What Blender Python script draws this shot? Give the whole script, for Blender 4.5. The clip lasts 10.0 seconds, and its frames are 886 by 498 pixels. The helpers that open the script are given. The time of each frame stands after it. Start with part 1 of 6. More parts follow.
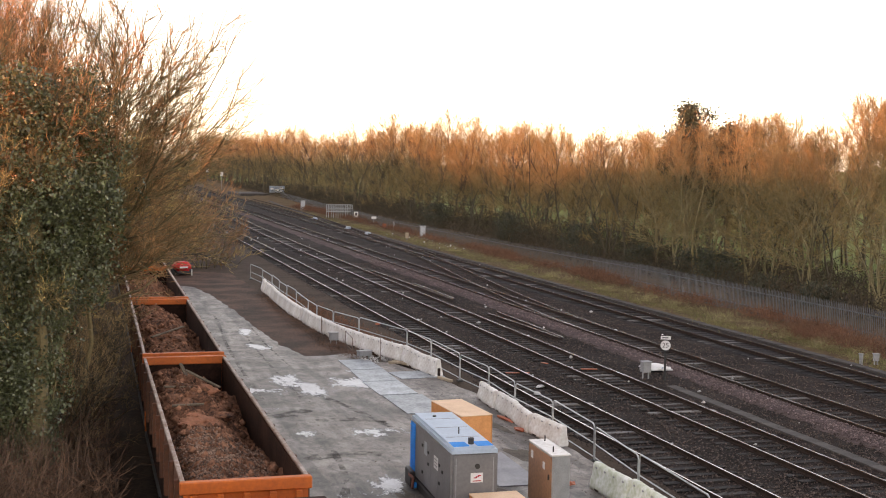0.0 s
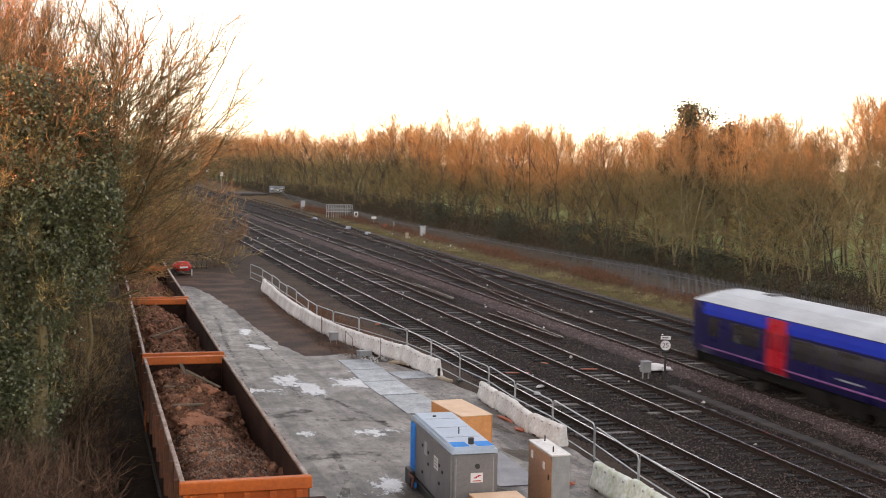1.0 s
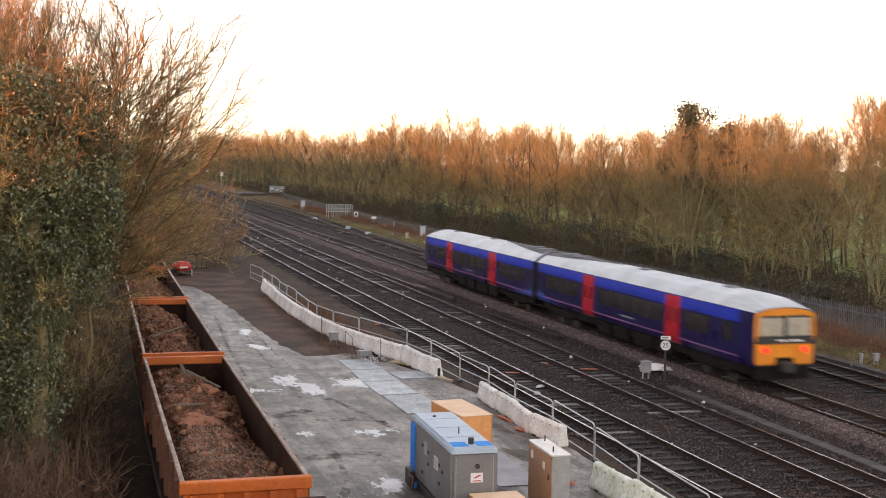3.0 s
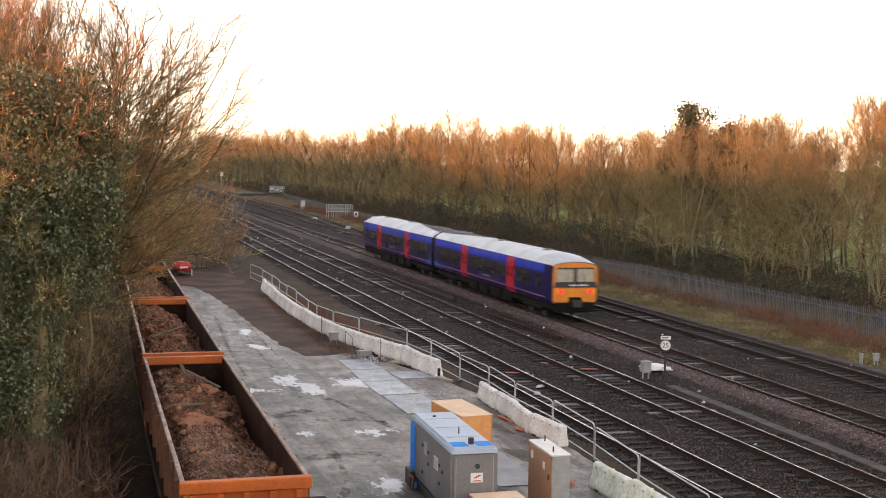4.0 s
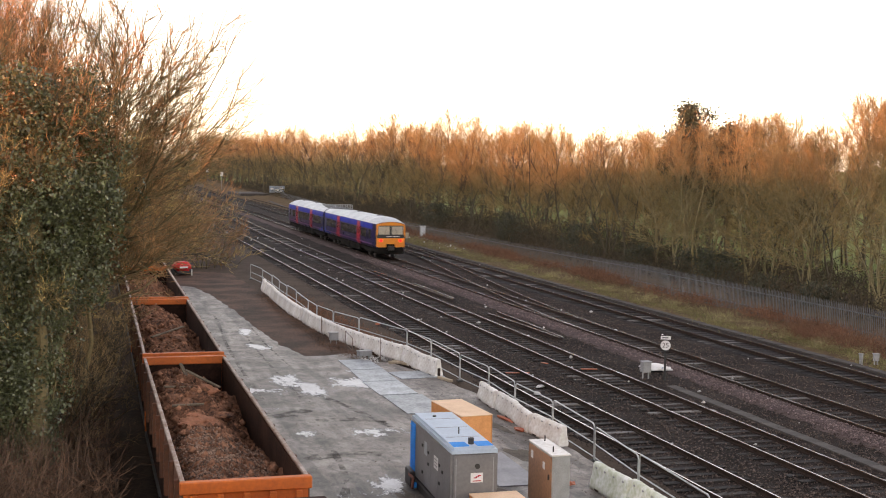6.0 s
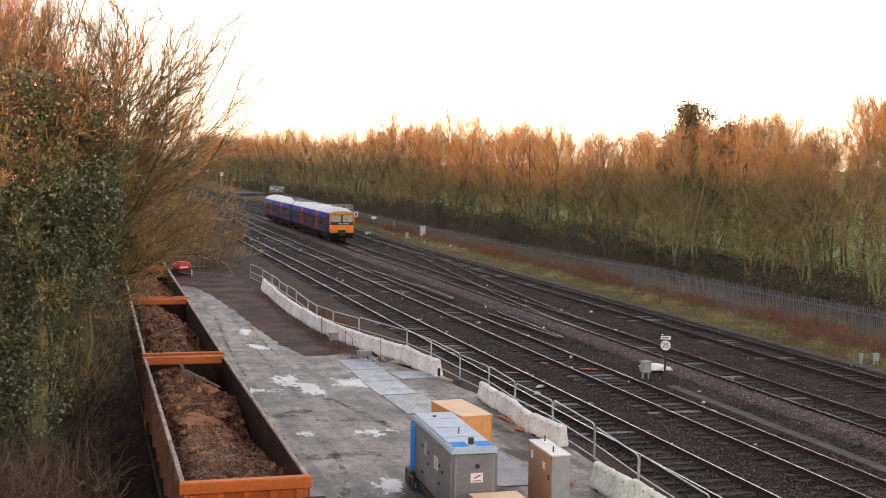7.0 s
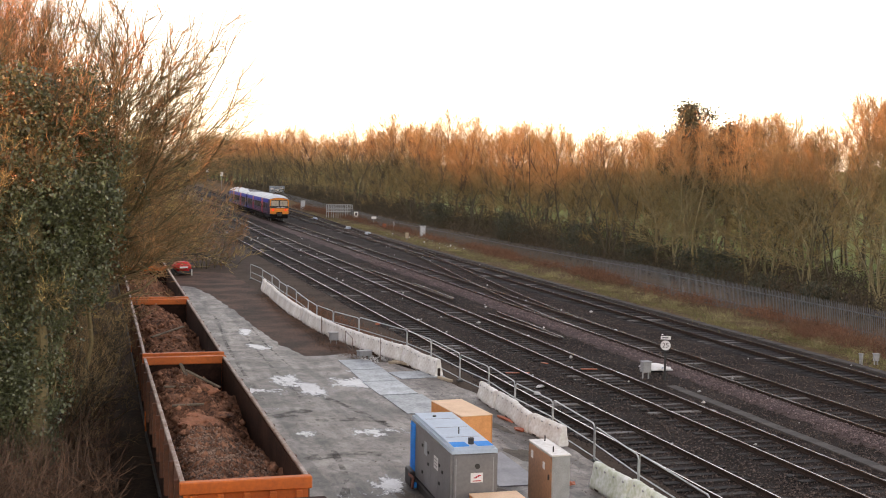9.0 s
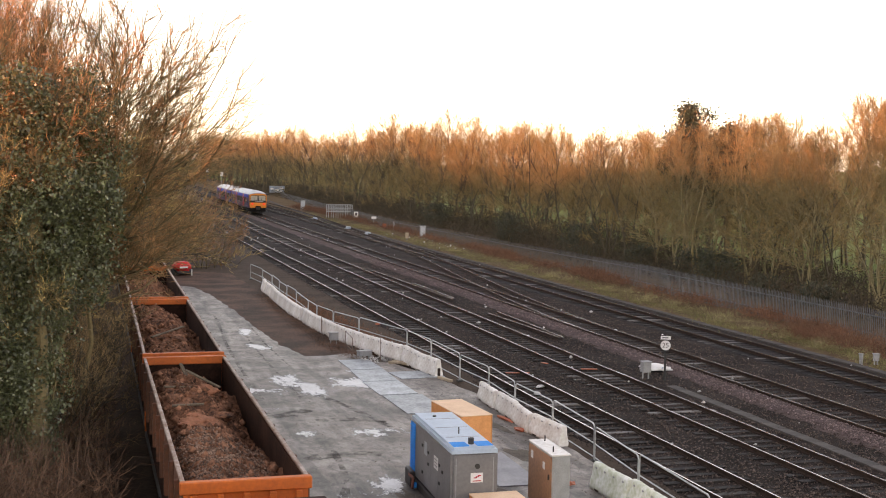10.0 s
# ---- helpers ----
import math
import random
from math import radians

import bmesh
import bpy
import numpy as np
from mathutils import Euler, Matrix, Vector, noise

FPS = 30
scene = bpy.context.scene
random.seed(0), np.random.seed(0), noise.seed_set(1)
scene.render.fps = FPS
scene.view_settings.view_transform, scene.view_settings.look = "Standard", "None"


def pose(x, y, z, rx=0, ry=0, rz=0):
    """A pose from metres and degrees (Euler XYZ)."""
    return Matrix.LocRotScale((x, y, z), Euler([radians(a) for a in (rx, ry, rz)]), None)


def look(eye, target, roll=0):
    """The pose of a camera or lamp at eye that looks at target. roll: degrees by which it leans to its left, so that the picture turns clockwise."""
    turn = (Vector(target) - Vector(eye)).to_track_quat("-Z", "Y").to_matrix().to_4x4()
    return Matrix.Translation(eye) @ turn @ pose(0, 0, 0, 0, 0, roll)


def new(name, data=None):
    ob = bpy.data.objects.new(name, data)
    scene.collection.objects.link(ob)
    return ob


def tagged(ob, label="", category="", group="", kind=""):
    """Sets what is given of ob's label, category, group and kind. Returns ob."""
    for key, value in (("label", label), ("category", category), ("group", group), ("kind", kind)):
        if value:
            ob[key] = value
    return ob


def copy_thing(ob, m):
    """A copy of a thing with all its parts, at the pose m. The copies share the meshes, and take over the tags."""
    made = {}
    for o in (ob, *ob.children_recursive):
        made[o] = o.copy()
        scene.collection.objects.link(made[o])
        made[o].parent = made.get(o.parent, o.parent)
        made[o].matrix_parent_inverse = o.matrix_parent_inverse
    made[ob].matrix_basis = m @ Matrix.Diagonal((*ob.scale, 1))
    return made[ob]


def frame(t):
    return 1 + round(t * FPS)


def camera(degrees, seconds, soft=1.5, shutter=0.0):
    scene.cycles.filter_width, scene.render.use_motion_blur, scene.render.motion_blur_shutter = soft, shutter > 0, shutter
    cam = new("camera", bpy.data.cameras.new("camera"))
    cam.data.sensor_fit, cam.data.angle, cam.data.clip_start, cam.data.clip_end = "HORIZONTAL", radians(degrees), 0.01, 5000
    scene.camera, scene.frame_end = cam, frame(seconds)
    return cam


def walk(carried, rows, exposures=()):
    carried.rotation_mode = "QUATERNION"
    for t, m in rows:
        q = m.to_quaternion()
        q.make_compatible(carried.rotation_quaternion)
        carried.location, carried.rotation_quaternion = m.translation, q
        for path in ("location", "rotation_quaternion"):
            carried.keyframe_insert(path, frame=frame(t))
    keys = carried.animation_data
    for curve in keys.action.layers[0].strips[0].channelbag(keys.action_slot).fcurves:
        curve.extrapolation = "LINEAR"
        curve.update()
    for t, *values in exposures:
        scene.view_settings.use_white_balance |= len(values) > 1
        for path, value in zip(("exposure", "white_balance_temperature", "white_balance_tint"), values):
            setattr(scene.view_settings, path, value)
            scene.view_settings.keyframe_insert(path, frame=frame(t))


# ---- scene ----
# ---- camera ----
cam = camera(39.48, 10.0, soft=1.0, shutter=0.8)
EYE = (0.0, 0.0, 8.504)
YAW, PITCH = radians(16.398), radians(4.0716)
AIM = (EYE[0] + math.sin(YAW) * math.cos(PITCH), EYE[1] + math.cos(YAW) * math.cos(PITCH), EYE[2] - math.sin(PITCH))
walk(cam, [(0.0, look(EYE, AIM, 0.985)), (10.0, look(EYE, AIM, 0.985))], exposures=[(0.0, 2.59, 7600, 24), (10.0, 2.59, 7600, 24)])

# ---- light: low winter sun from behind and to the left, bright hazy sky ----
SUN_EL, SUN_AZ = radians(4.2), radians(245)      # azimuth clockwise from +y, where the sun stands
world = bpy.data.worlds.new("sky")
scene.world = world
world.use_nodes = True
wn = world.node_tree
sky = wn.nodes.new("ShaderNodeTexSky")
sky.sky_type = "NISHITA"
sky.sun_disc = False
sky.sun_elevation, sky.sun_rotation = SUN_EL, SUN_AZ
sky.dust_density, sky.air_density, sky.ozone_density = 0.3, 0.8, 1.0
haze = wn.nodes.new("ShaderNodeHueSaturation")      # thin high haze takes colour out of the sky
haze.inputs["Saturation"].default_value = 0.5
wn.links.new(sky.outputs[0], haze.inputs["Color"])
wn.links.new(haze.outputs[0], wn.nodes["Background"].inputs[0])
wn.nodes["Background"].inputs[1].default_value = 0.15
sun_data = bpy.data.lights.new("sun", "SUN")
sun_data.energy, sun_data.angle, sun_data.color = 1.65, radians(1.0), (1.0, 0.37, 0.20)
sun = new("sun", sun_data)
sun_dir = Vector((math.sin(SUN_AZ) * math.cos(SUN_EL), math.cos(SUN_AZ) * math.cos(SUN_EL), math.sin(SUN_EL)))
sun.matrix_world = look(sun_dir * 300, (0, 0, 0))


# ---- materials ----
def mat(name, a, b=None, rough=0.7, metal=0.0, scale=3.0, fine=30.0, bump=0.2, spread=0.0, island=0.0, spec=0.5, contrast=0.5, depth=0.02):
    """Two colours mixed by coarse and fine noise, with relief; spread: brightness change from object to object, island: from piece to piece."""
    m = bpy.data.materials.new(name)
    m.use_nodes = True
    n, l = m.node_tree.nodes, m.node_tree.links
    bs = n["Principled BSDF"]
    b = b or tuple(c * 0.7 for c in a)
    tc = n.new("ShaderNodeTexCoord")
    n1, n2 = n.new("ShaderNodeTexNoise"), n.new("ShaderNodeTexNoise")
    for nn, sc in ((n1, scale), (n2, fine)):
        nn.inputs["Scale"].default_value, nn.inputs["Detail"].default_value = sc, 6
        l.new(tc.outputs["Object"], nn.inputs["Vector"])
    add = n.new("ShaderNodeMath")
    add.operation = "ADD"
    l.new(n1.outputs[0], add.inputs[0]), l.new(n2.outputs[0], add.inputs[1])
    ramp = n.new("ShaderNodeMapRange")
    ramp.inputs[1].default_value, ramp.inputs[2].default_value = 1.0 - contrast * 0.5, 1.0 + contrast * 0.5
    l.new(add.outputs[0], ramp.inputs[0])
    mix = n.new("ShaderNodeMix")
    mix.data_type = "RGBA"
    mix.inputs[6].default_value, mix.inputs[7].default_value = (*a, 1), (*b, 1)
    l.new(ramp.outputs[0], mix.inputs[0])
    out = mix.outputs[2]
    for amount, node, sock in ((spread, "ShaderNodeObjectInfo", "Random"), (island, "ShaderNodeNewGeometry", "Random Per Island")):
        if amount:
            src = n.new(node)
            mr = n.new("ShaderNodeMapRange")
            mr.inputs[3].default_value, mr.inputs[4].default_value = 1 - amount, 1 + amount
            l.new(src.outputs[sock], mr.inputs[0])
            hs = n.new("ShaderNodeHueSaturation")
            l.new(out, hs.inputs["Color"]), l.new(mr.outputs[0], hs.inputs["Value"])
            out = hs.outputs[0]
    l.new(out, bs.inputs["Base Color"])
    rr = n.new("ShaderNodeMapRange")
    rr.inputs[3].default_value, rr.inputs[4].default_value = max(0.03, rough - 0.12), min(1, rough + 0.12)
    l.new(n1.outputs[0], rr.inputs[0]), l.new(rr.outputs[0], bs.inputs["Roughness"])
    bs.inputs["Metallic"].default_value = metal
    bs.inputs["Specular IOR Level"].default_value = spec
    if bump:
        bp = n.new("ShaderNodeBump")
        bp.inputs["Strength"].default_value, bp.inputs["Distance"].default_value = bump, depth
        l.new(add.outputs[0], bp.inputs["Height"]), l.new(bp.outputs[0], bs.inputs["Normal"])
    return m


def glow(name, c, strength):
    m = mat(name, c, c, bump=0)
    bs = m.node_tree.nodes["Principled BSDF"]
    bs.inputs["Emission Color"].default_value, bs.inputs["Emission Strength"].default_value = (*c, 1), strength
    return m


def concrete_mat():
    """Worn concrete: grain, dark damp patches, streaks along the way that lorries take."""
    m = mat("worn_concrete", (0.385, 0.33, 0.285), (0.205, 0.172, 0.145), 0.5, scale=0.9, fine=20, bump=0.5, contrast=0.36, spec=0.3)
    n, l = m.node_tree.nodes, m.node_tree.links
    bs = n["Principled BSDF"]
    base = bs.inputs["Base Color"].links[0].from_socket
    tc = n.new("ShaderNodeTexCoord")
    for sc, stretch, turn, lo, hi, dark in ((0.22, (1, 1, 1), 0.3, 0.46, 0.6, 0.64), (1.7, (1, 0.10, 1), 0.16, 0.49, 0.60, 0.58), (0.9, (1, 0.8, 1), 1.1, 0.5, 0.6, 0.72), (2.8, (1, 0.45, 1), 0.25, 0.50, 0.57, 0.74), (5.5, (1, 0.6, 1), 0.3, 0.51, 0.62, 0.62)):
        mp = n.new("ShaderNodeMapping")
        mp.inputs["Scale"].default_value = stretch
        mp.inputs["Rotation"].default_value = (0, 0, turn)
        nz = n.new("ShaderNodeTexNoise")
        nz.inputs["Scale"].default_value, nz.inputs["Detail"].default_value = sc, 8
        mr = n.new("ShaderNodeMapRange")
        mr.inputs[1].default_value, mr.inputs[2].default_value, mr.inputs[3].default_value, mr.inputs[4].default_value = lo, hi, 1.0, dark
        hs = n.new("ShaderNodeHueSaturation")
        l.new(tc.outputs["Object"], mp.inputs[0]), l.new(mp.outputs[0], nz.inputs["Vector"]), l.new(nz.outputs[0], mr.inputs[0])
        l.new(mr.outputs[0], hs.inputs["Value"]), l.new(base, hs.inputs["Color"])
        base = hs.outputs[0]
    l.new(base, bs.inputs["Base Color"])
    return m


M = dict(
    ballast=mat("ballast", (0.048, 0.034, 0.028), (0.008, 0.0065, 0.0055), 0.9, scale=0.5, fine=13, bump=1.0, contrast=0.62, depth=0.06, spec=0.15),
    ballast_black=mat("oily_ballast", (0.034, 0.030, 0.030), (0.009, 0.008, 0.008), 0.85, scale=0.6, fine=13, bump=1.0, contrast=0.6, depth=0.06, spec=0.2),
    ballast_new=mat("fresh_ballast", (0.155, 0.112, 0.105), (0.055, 0.041, 0.039), 0.95, scale=2, fine=18, bump=1.0, contrast=0.8, depth=0.06, spec=0.12),
    sleeper=mat("old_timber_sleeper", (0.042, 0.035, 0.031), (0.014, 0.012, 0.011), 0.7, scale=4, fine=40, bump=0.5, spread=0.45, spec=0.2),
    sleeper_pale=mat("pale_sleeper", (0.17, 0.152, 0.14), (0.085, 0.075, 0.067), 0.6, scale=4, fine=40, bump=0.4, spread=0.35),
    rail_side=mat("rusty_rail_side", (0.045, 0.028, 0.021), (0.022, 0.015, 0.012), 0.9, scale=5, fine=60, bump=0.3, spec=0.15),
    rail_top=mat("polished_rail_head", (0.62, 0.60, 0.58), (0.36, 0.33, 0.31), 0.24, 0.9, scale=2, fine=30, bump=0.05),
    soil=mat("bare_earth", (0.10, 0.07, 0.05), (0.045, 0.032, 0.026), 0.95, scale=0.6, fine=9, bump=0.8, contrast=0.7, depth=0.05, spec=0.12),
    field=mat("meadow", (0.135, 0.165, 0.03), (0.085, 0.105, 0.022), 0.95, scale=0.05, fine=2, bump=0.5, spec=0.12),
    verge=mat("winter_verge", (0.17, 0.12, 0.06), (0.085, 0.05, 0.03), 0.95, scale=0.45, fine=7, bump=0.9, contrast=0.7, depth=0.06, spec=0.12),
    concrete=concrete_mat(),
    tarmac=mat("muddy_tarmac", (0.135, 0.07, 0.043), (0.035, 0.024, 0.019), 0.75, scale=0.5, fine=12, bump=0.9, contrast=0.35, spec=0.12),
    plate=mat("steel_road_plate", (0.42, 0.455, 0.475), (0.22, 0.235, 0.245), 0.45, 0.2, scale=1.1, fine=9, bump=0.15, spread=0.2, contrast=0.45),
    plate_dark=mat("dark_road_plate", (0.20, 0.19, 0.21), (0.13, 0.125, 0.14), 0.45, 0.2, scale=1.2, fine=16, bump=0.1),
    mud=mat("trodden_mud", (0.16, 0.135, 0.11), (0.09, 0.075, 0.06), 0.8, scale=1.5, fine=14, bump=0.4, spec=0.15),
    old_wood=mat("weathered_wood", (0.20, 0.15, 0.105), (0.10, 0.075, 0.055), 0.85, scale=2, fine=25, bump=0.3, spec=0.2),
    roof_mid=mat("grimy_roof", (0.085, 0.086, 0.09), (0.03, 0.03, 0.033), 0.7, scale=0.7, fine=6, bump=0.03),
    galv=mat("galvanised_steel", (0.55, 0.57, 0.58), (0.38, 0.39, 0.40), 0.4, 0.8, scale=4, fine=40, bump=0.1),
    palisade=mat("palisade_steel", (0.165, 0.17, 0.182), (0.115, 0.116, 0.127), 0.55, 0.4, scale=3, fine=30, bump=0.1, spread=0.2),
    plastic_white=mat("dirty_white_plastic", (0.92, 0.91, 0.88), (0.56, 0.50, 0.43), 0.5, scale=1.8, fine=9, bump=0.15, contrast=0.75, spread=0.08),
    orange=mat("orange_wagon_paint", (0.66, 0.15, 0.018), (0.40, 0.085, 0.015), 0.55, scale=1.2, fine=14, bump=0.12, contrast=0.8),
    # orange of the wagon sides, with their shade and some grime in the colour
    orange_side_shade=mat("shaded_grimy_orange_paint", (0.17, 0.055, 0.022), (0.05, 0.024, 0.015), 0.65, scale=0.9, fine=10, bump=0.15, contrast=0.7),
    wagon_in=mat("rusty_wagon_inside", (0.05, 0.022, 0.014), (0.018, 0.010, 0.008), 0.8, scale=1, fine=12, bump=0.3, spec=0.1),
    rim=mat("worn_rim", (0.46, 0.37, 0.32), (0.20, 0.11, 0.075), 0.6, 0.1, scale=2, fine=9, bump=0.2, contrast=0.5),
    spoil=mat("excavated_spoil", (0.33, 0.15, 0.086), (0.05, 0.028, 0.02), 0.95, scale=1.6, fine=11, bump=1.0, contrast=0.5, depth=0.06, spec=0.12),
    clod=mat("spoil_clod", (0.33, 0.155, 0.09), (0.09, 0.046, 0.03), 0.95, scale=2, fine=16, bump=0.8, island=0.55, spec=0.12),
    black=mat("black_steel", (0.025, 0.024, 0.024), (0.04, 0.035, 0.03), 0.6, scale=3, fine=20, bump=0.2),
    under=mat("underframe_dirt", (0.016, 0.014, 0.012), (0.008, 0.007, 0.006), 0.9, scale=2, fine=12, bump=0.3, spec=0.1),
    blue=mat("train_blue", (0.008, 0.034, 0.42), (0.007, 0.024, 0.32), 0.45, scale=0.8, fine=10, bump=0.02, spec=0.2),
    indigo=mat("train_indigo", (0.014, 0.011, 0.070), (0.010, 0.008, 0.046), 0.3, scale=0.8, fine=10, bump=0.02, spec=0.25),
    pink=mat("train_pink_stripe", (0.34, 0.13, 0.32), (0.24, 0.10, 0.26), 0.35, bump=0.02),
    bright_blue=mat("train_light_blue", (0.04, 0.20, 0.66), (0.03, 0.13, 0.5), 0.3, bump=0.02),
    red=mat("door_red", (0.52, 0.012, 0.025), (0.42, 0.010, 0.02), 0.3, scale=1, fine=10, bump=0.02),
    yellow=mat("warning_yellow", (0.84, 0.29, 0.022), (0.66, 0.20, 0.02), 0.35, scale=1, fine=10, bump=0.02),
    roof=mat("train_roof_grey", (0.57, 0.60, 0.62), (0.38, 0.41, 0.43), 0.45, scale=0.6, fine=8, bump=0.05),
    roof_dark=mat("sooty_roof", (0.16, 0.16, 0.17), (0.08, 0.08, 0.085), 0.6, scale=1, fine=8, bump=0.05),
    glass=mat("dark_train_glass", (0.034, 0.029, 0.030), (0.016, 0.015, 0.017), 0.08, bump=0, spec=0.7),
    door_glass=mat("red_tinted_glass", (0.20, 0.012, 0.02), (0.16, 0.01, 0.018), 0.12, bump=0),
    # pale grey and tan in the glass colour stand for its bright reflection
    screen=mat("cab_windscreen", (0.36, 0.34, 0.30), (0.55, 0.47, 0.36), 0.06, bump=0, spec=1.0),
    gen_grey=mat("generator_grey", (0.22, 0.21, 0.205), (0.17, 0.162, 0.16), 0.4, scale=1, fine=14, bump=0.05),
    gen_top=mat("generator_lid", (0.44, 0.53, 0.62), (0.36, 0.44, 0.52), 0.5, scale=1.2, fine=14, bump=0.05),
    gen_blue=mat("generator_blue", (0.02, 0.30, 0.80), (0.015, 0.23, 0.62), 0.6, scale=2, fine=14, bump=0.04, spec=0.12),
    osb=mat("osb_board", (0.94, 0.42, 0.15), (0.74, 0.30, 0.10), 0.7, scale=6, fine=26, bump=0.2, contrast=0.8),
    osb_top=mat("plywood_top", (0.92, 0.64, 0.42), (0.78, 0.51, 0.32), 0.7, scale=2, fine=20, bump=0.1),
    timber=mat("pale_timber", (0.52, 0.42, 0.30), (0.36, 0.28, 0.19), 0.8, scale=2, fine=25, bump=0.2),
    brown_steel=mat("brown_cabinet_door", (0.44, 0.22, 0.11), (0.26, 0.13, 0.07), 0.4, 0.0, scale=1.0, fine=12, bump=0.05),
    bark=mat("winter_bark", (0.26, 0.195, 0.09), (0.125, 0.095, 0.048), 0.9, scale=1.5, fine=14, bump=0.5, spread=0.25, island=0.3),
    bark_pale=mat("pale_bark", (0.30, 0.245, 0.12), (0.13, 0.105, 0.055), 0.9, scale=1.5, fine=14, bump=0.5, spread=0.2),
    twig=mat("winter_twigs", (0.30, 0.20, 0.08), (0.17, 0.13, 0.052), 0.9, scale=0.4, fine=5, bump=0, spread=0.25, island=0.4),
    twig_near=mat("near_twigs", (0.48, 0.255, 0.11), (0.28, 0.165, 0.072), 0.85, scale=0.6, fine=5, bump=0, island=0.4),
    twig_gold=mat("golden_twigs", (0.62, 0.43, 0.16), (0.38, 0.28, 0.11), 0.85, scale=0.6, fine=5, bump=0, island=0.4),
    bark_dark=mat("dark_mossy_bark", (0.105, 0.085, 0.05), (0.05, 0.042, 0.027), 0.9, scale=1.5, fine=14, bump=0.5, spread=0.2, island=0.3),
    bramble=mat("bramble", (0.36, 0.23, 0.105), (0.18, 0.125, 0.06), 0.9, scale=0.5, fine=5, bump=0, island=0.5),
    bank=mat("dark_bramble", (0.185, 0.10, 0.056), (0.068, 0.04, 0.025), 0.9, scale=0.5, fine=5, bump=0, island=0.6),
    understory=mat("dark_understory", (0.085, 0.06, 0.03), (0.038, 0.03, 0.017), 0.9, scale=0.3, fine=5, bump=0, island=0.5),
    rust_twig=mat("rusty_twigs", (0.36, 0.175, 0.075), (0.20, 0.11, 0.045), 0.9, scale=0.5, fine=5, bump=0, island=0.4),
    straw=mat("pale_straw", (0.36, 0.31, 0.15), (0.20, 0.17, 0.08), 0.9, scale=0.5, fine=5, bump=0, island=0.3),
    red_bramble=mat("red_bramble", (0.23, 0.105, 0.06), (0.14, 0.075, 0.04), 0.9, scale=0.4, fine=5, bump=0, island=0.5),
    grass=mat("dry_grass", (0.25, 0.23, 0.085), (0.13, 0.125, 0.048), 0.9, scale=0.3, fine=4, bump=0, island=0.4),
    ivy=mat("ivy_leaf", (0.15, 0.16, 0.072), (0.055, 0.066, 0.03), 0.3, scale=1, fine=10, bump=0, island=0.5),
    evergreen=mat("evergreen_needles", (0.03, 0.045, 0.022), (0.02, 0.03, 0.015), 0.7, scale=1, fine=8, bump=0, island=0.4),
    sign_white=mat("sign_white", (0.82, 0.80, 0.78), (0.7, 0.68, 0.66), 0.5, bump=0.02),
    sign_black=mat("sign_black", (0.02, 0.02, 0.02), (0.03, 0.03, 0.03), 0.5, bump=0),
    board_blue=mat("weathered_board", (0.36, 0.42, 0.48), (0.22, 0.26, 0.30), 0.6, scale=1.2, fine=6, bump=0.1, contrast=0.4),
    trough=mat("trough_concrete", (0.07, 0.058, 0.05), (0.036, 0.03, 0.026), 0.8, scale=1.5, fine=12, bump=0.3, spread=0.2),
    grey_box=mat("grey_box", (0.34, 0.34, 0.34), (0.24, 0.24, 0.24), 0.5, scale=3, fine=20, bump=0.05),
    red_plastic=mat("red_plastic", (0.85, 0.025, 0.025), (0.7, 0.02, 0.02), 0.4, bump=0.03),
    orange_plastic=mat("orange_plastic", (0.50, 0.13, 0.05), (0.36, 0.09, 0.04), 0.5, bump=0.05),
    tail=glow("tail_lamp", (1.0, 0.02, 0.015), 0.45),
)


# ---- building helpers ----
def data_of(name, bm, material, smooth=False):
    me = bpy.data.meshes.new(name)
    bm.to_mesh(me)
    bm.free()
    for mm in material if isinstance(material, (list, tuple)) else [material]:
        me.materials.append(mm)
    if smooth:
        for p in me.polygons:
            p.use_smooth = True
    return me


def part(name, bm, material, parent=None, label="", at=None, smooth=False):
    """One mesh object, under a thing or a part; bm may be a bmesh or a ready mesh."""
    me = bm if isinstance(bm, bpy.types.Mesh) else data_of(name, bm, material, smooth)
    ob = new(name, me)
    if parent is not None:
        ob.parent = parent
    if at is not None:
        ob.matrix_basis = at
    if label:
        ob["label"] = label
    return ob


def thing(name, label, category, m=None, group="", kind=""):
    ob = new(name)
    if m is not None:
        ob.matrix_basis = m
    return tagged(ob, label, category, group, kind)


def box(x0, x1, y0, y1, z0, z1, bevel=0.0, bm=None, seg=1):
    b = bmesh.new()
    bmesh.ops.create_cube(b, size=1, matrix=Matrix.Translation(((x0 + x1) / 2, (y0 + y1) / 2, (z0 + z1) / 2)) @ Matrix.Diagonal((x1 - x0, y1 - y0, z1 - z0, 1)))
    if bevel:
        bmesh.ops.bevel(b, geom=list(b.edges), offset=bevel, segments=seg, affect="EDGES")
    return join(bm, b)


def join(bm, b):
    if bm is None:
        return b
    me = bpy.data.meshes.new("tmp")
    b.to_mesh(me)
    b.free()
    bm.from_mesh(me)
    bpy.data.meshes.remove(me)
    return bm


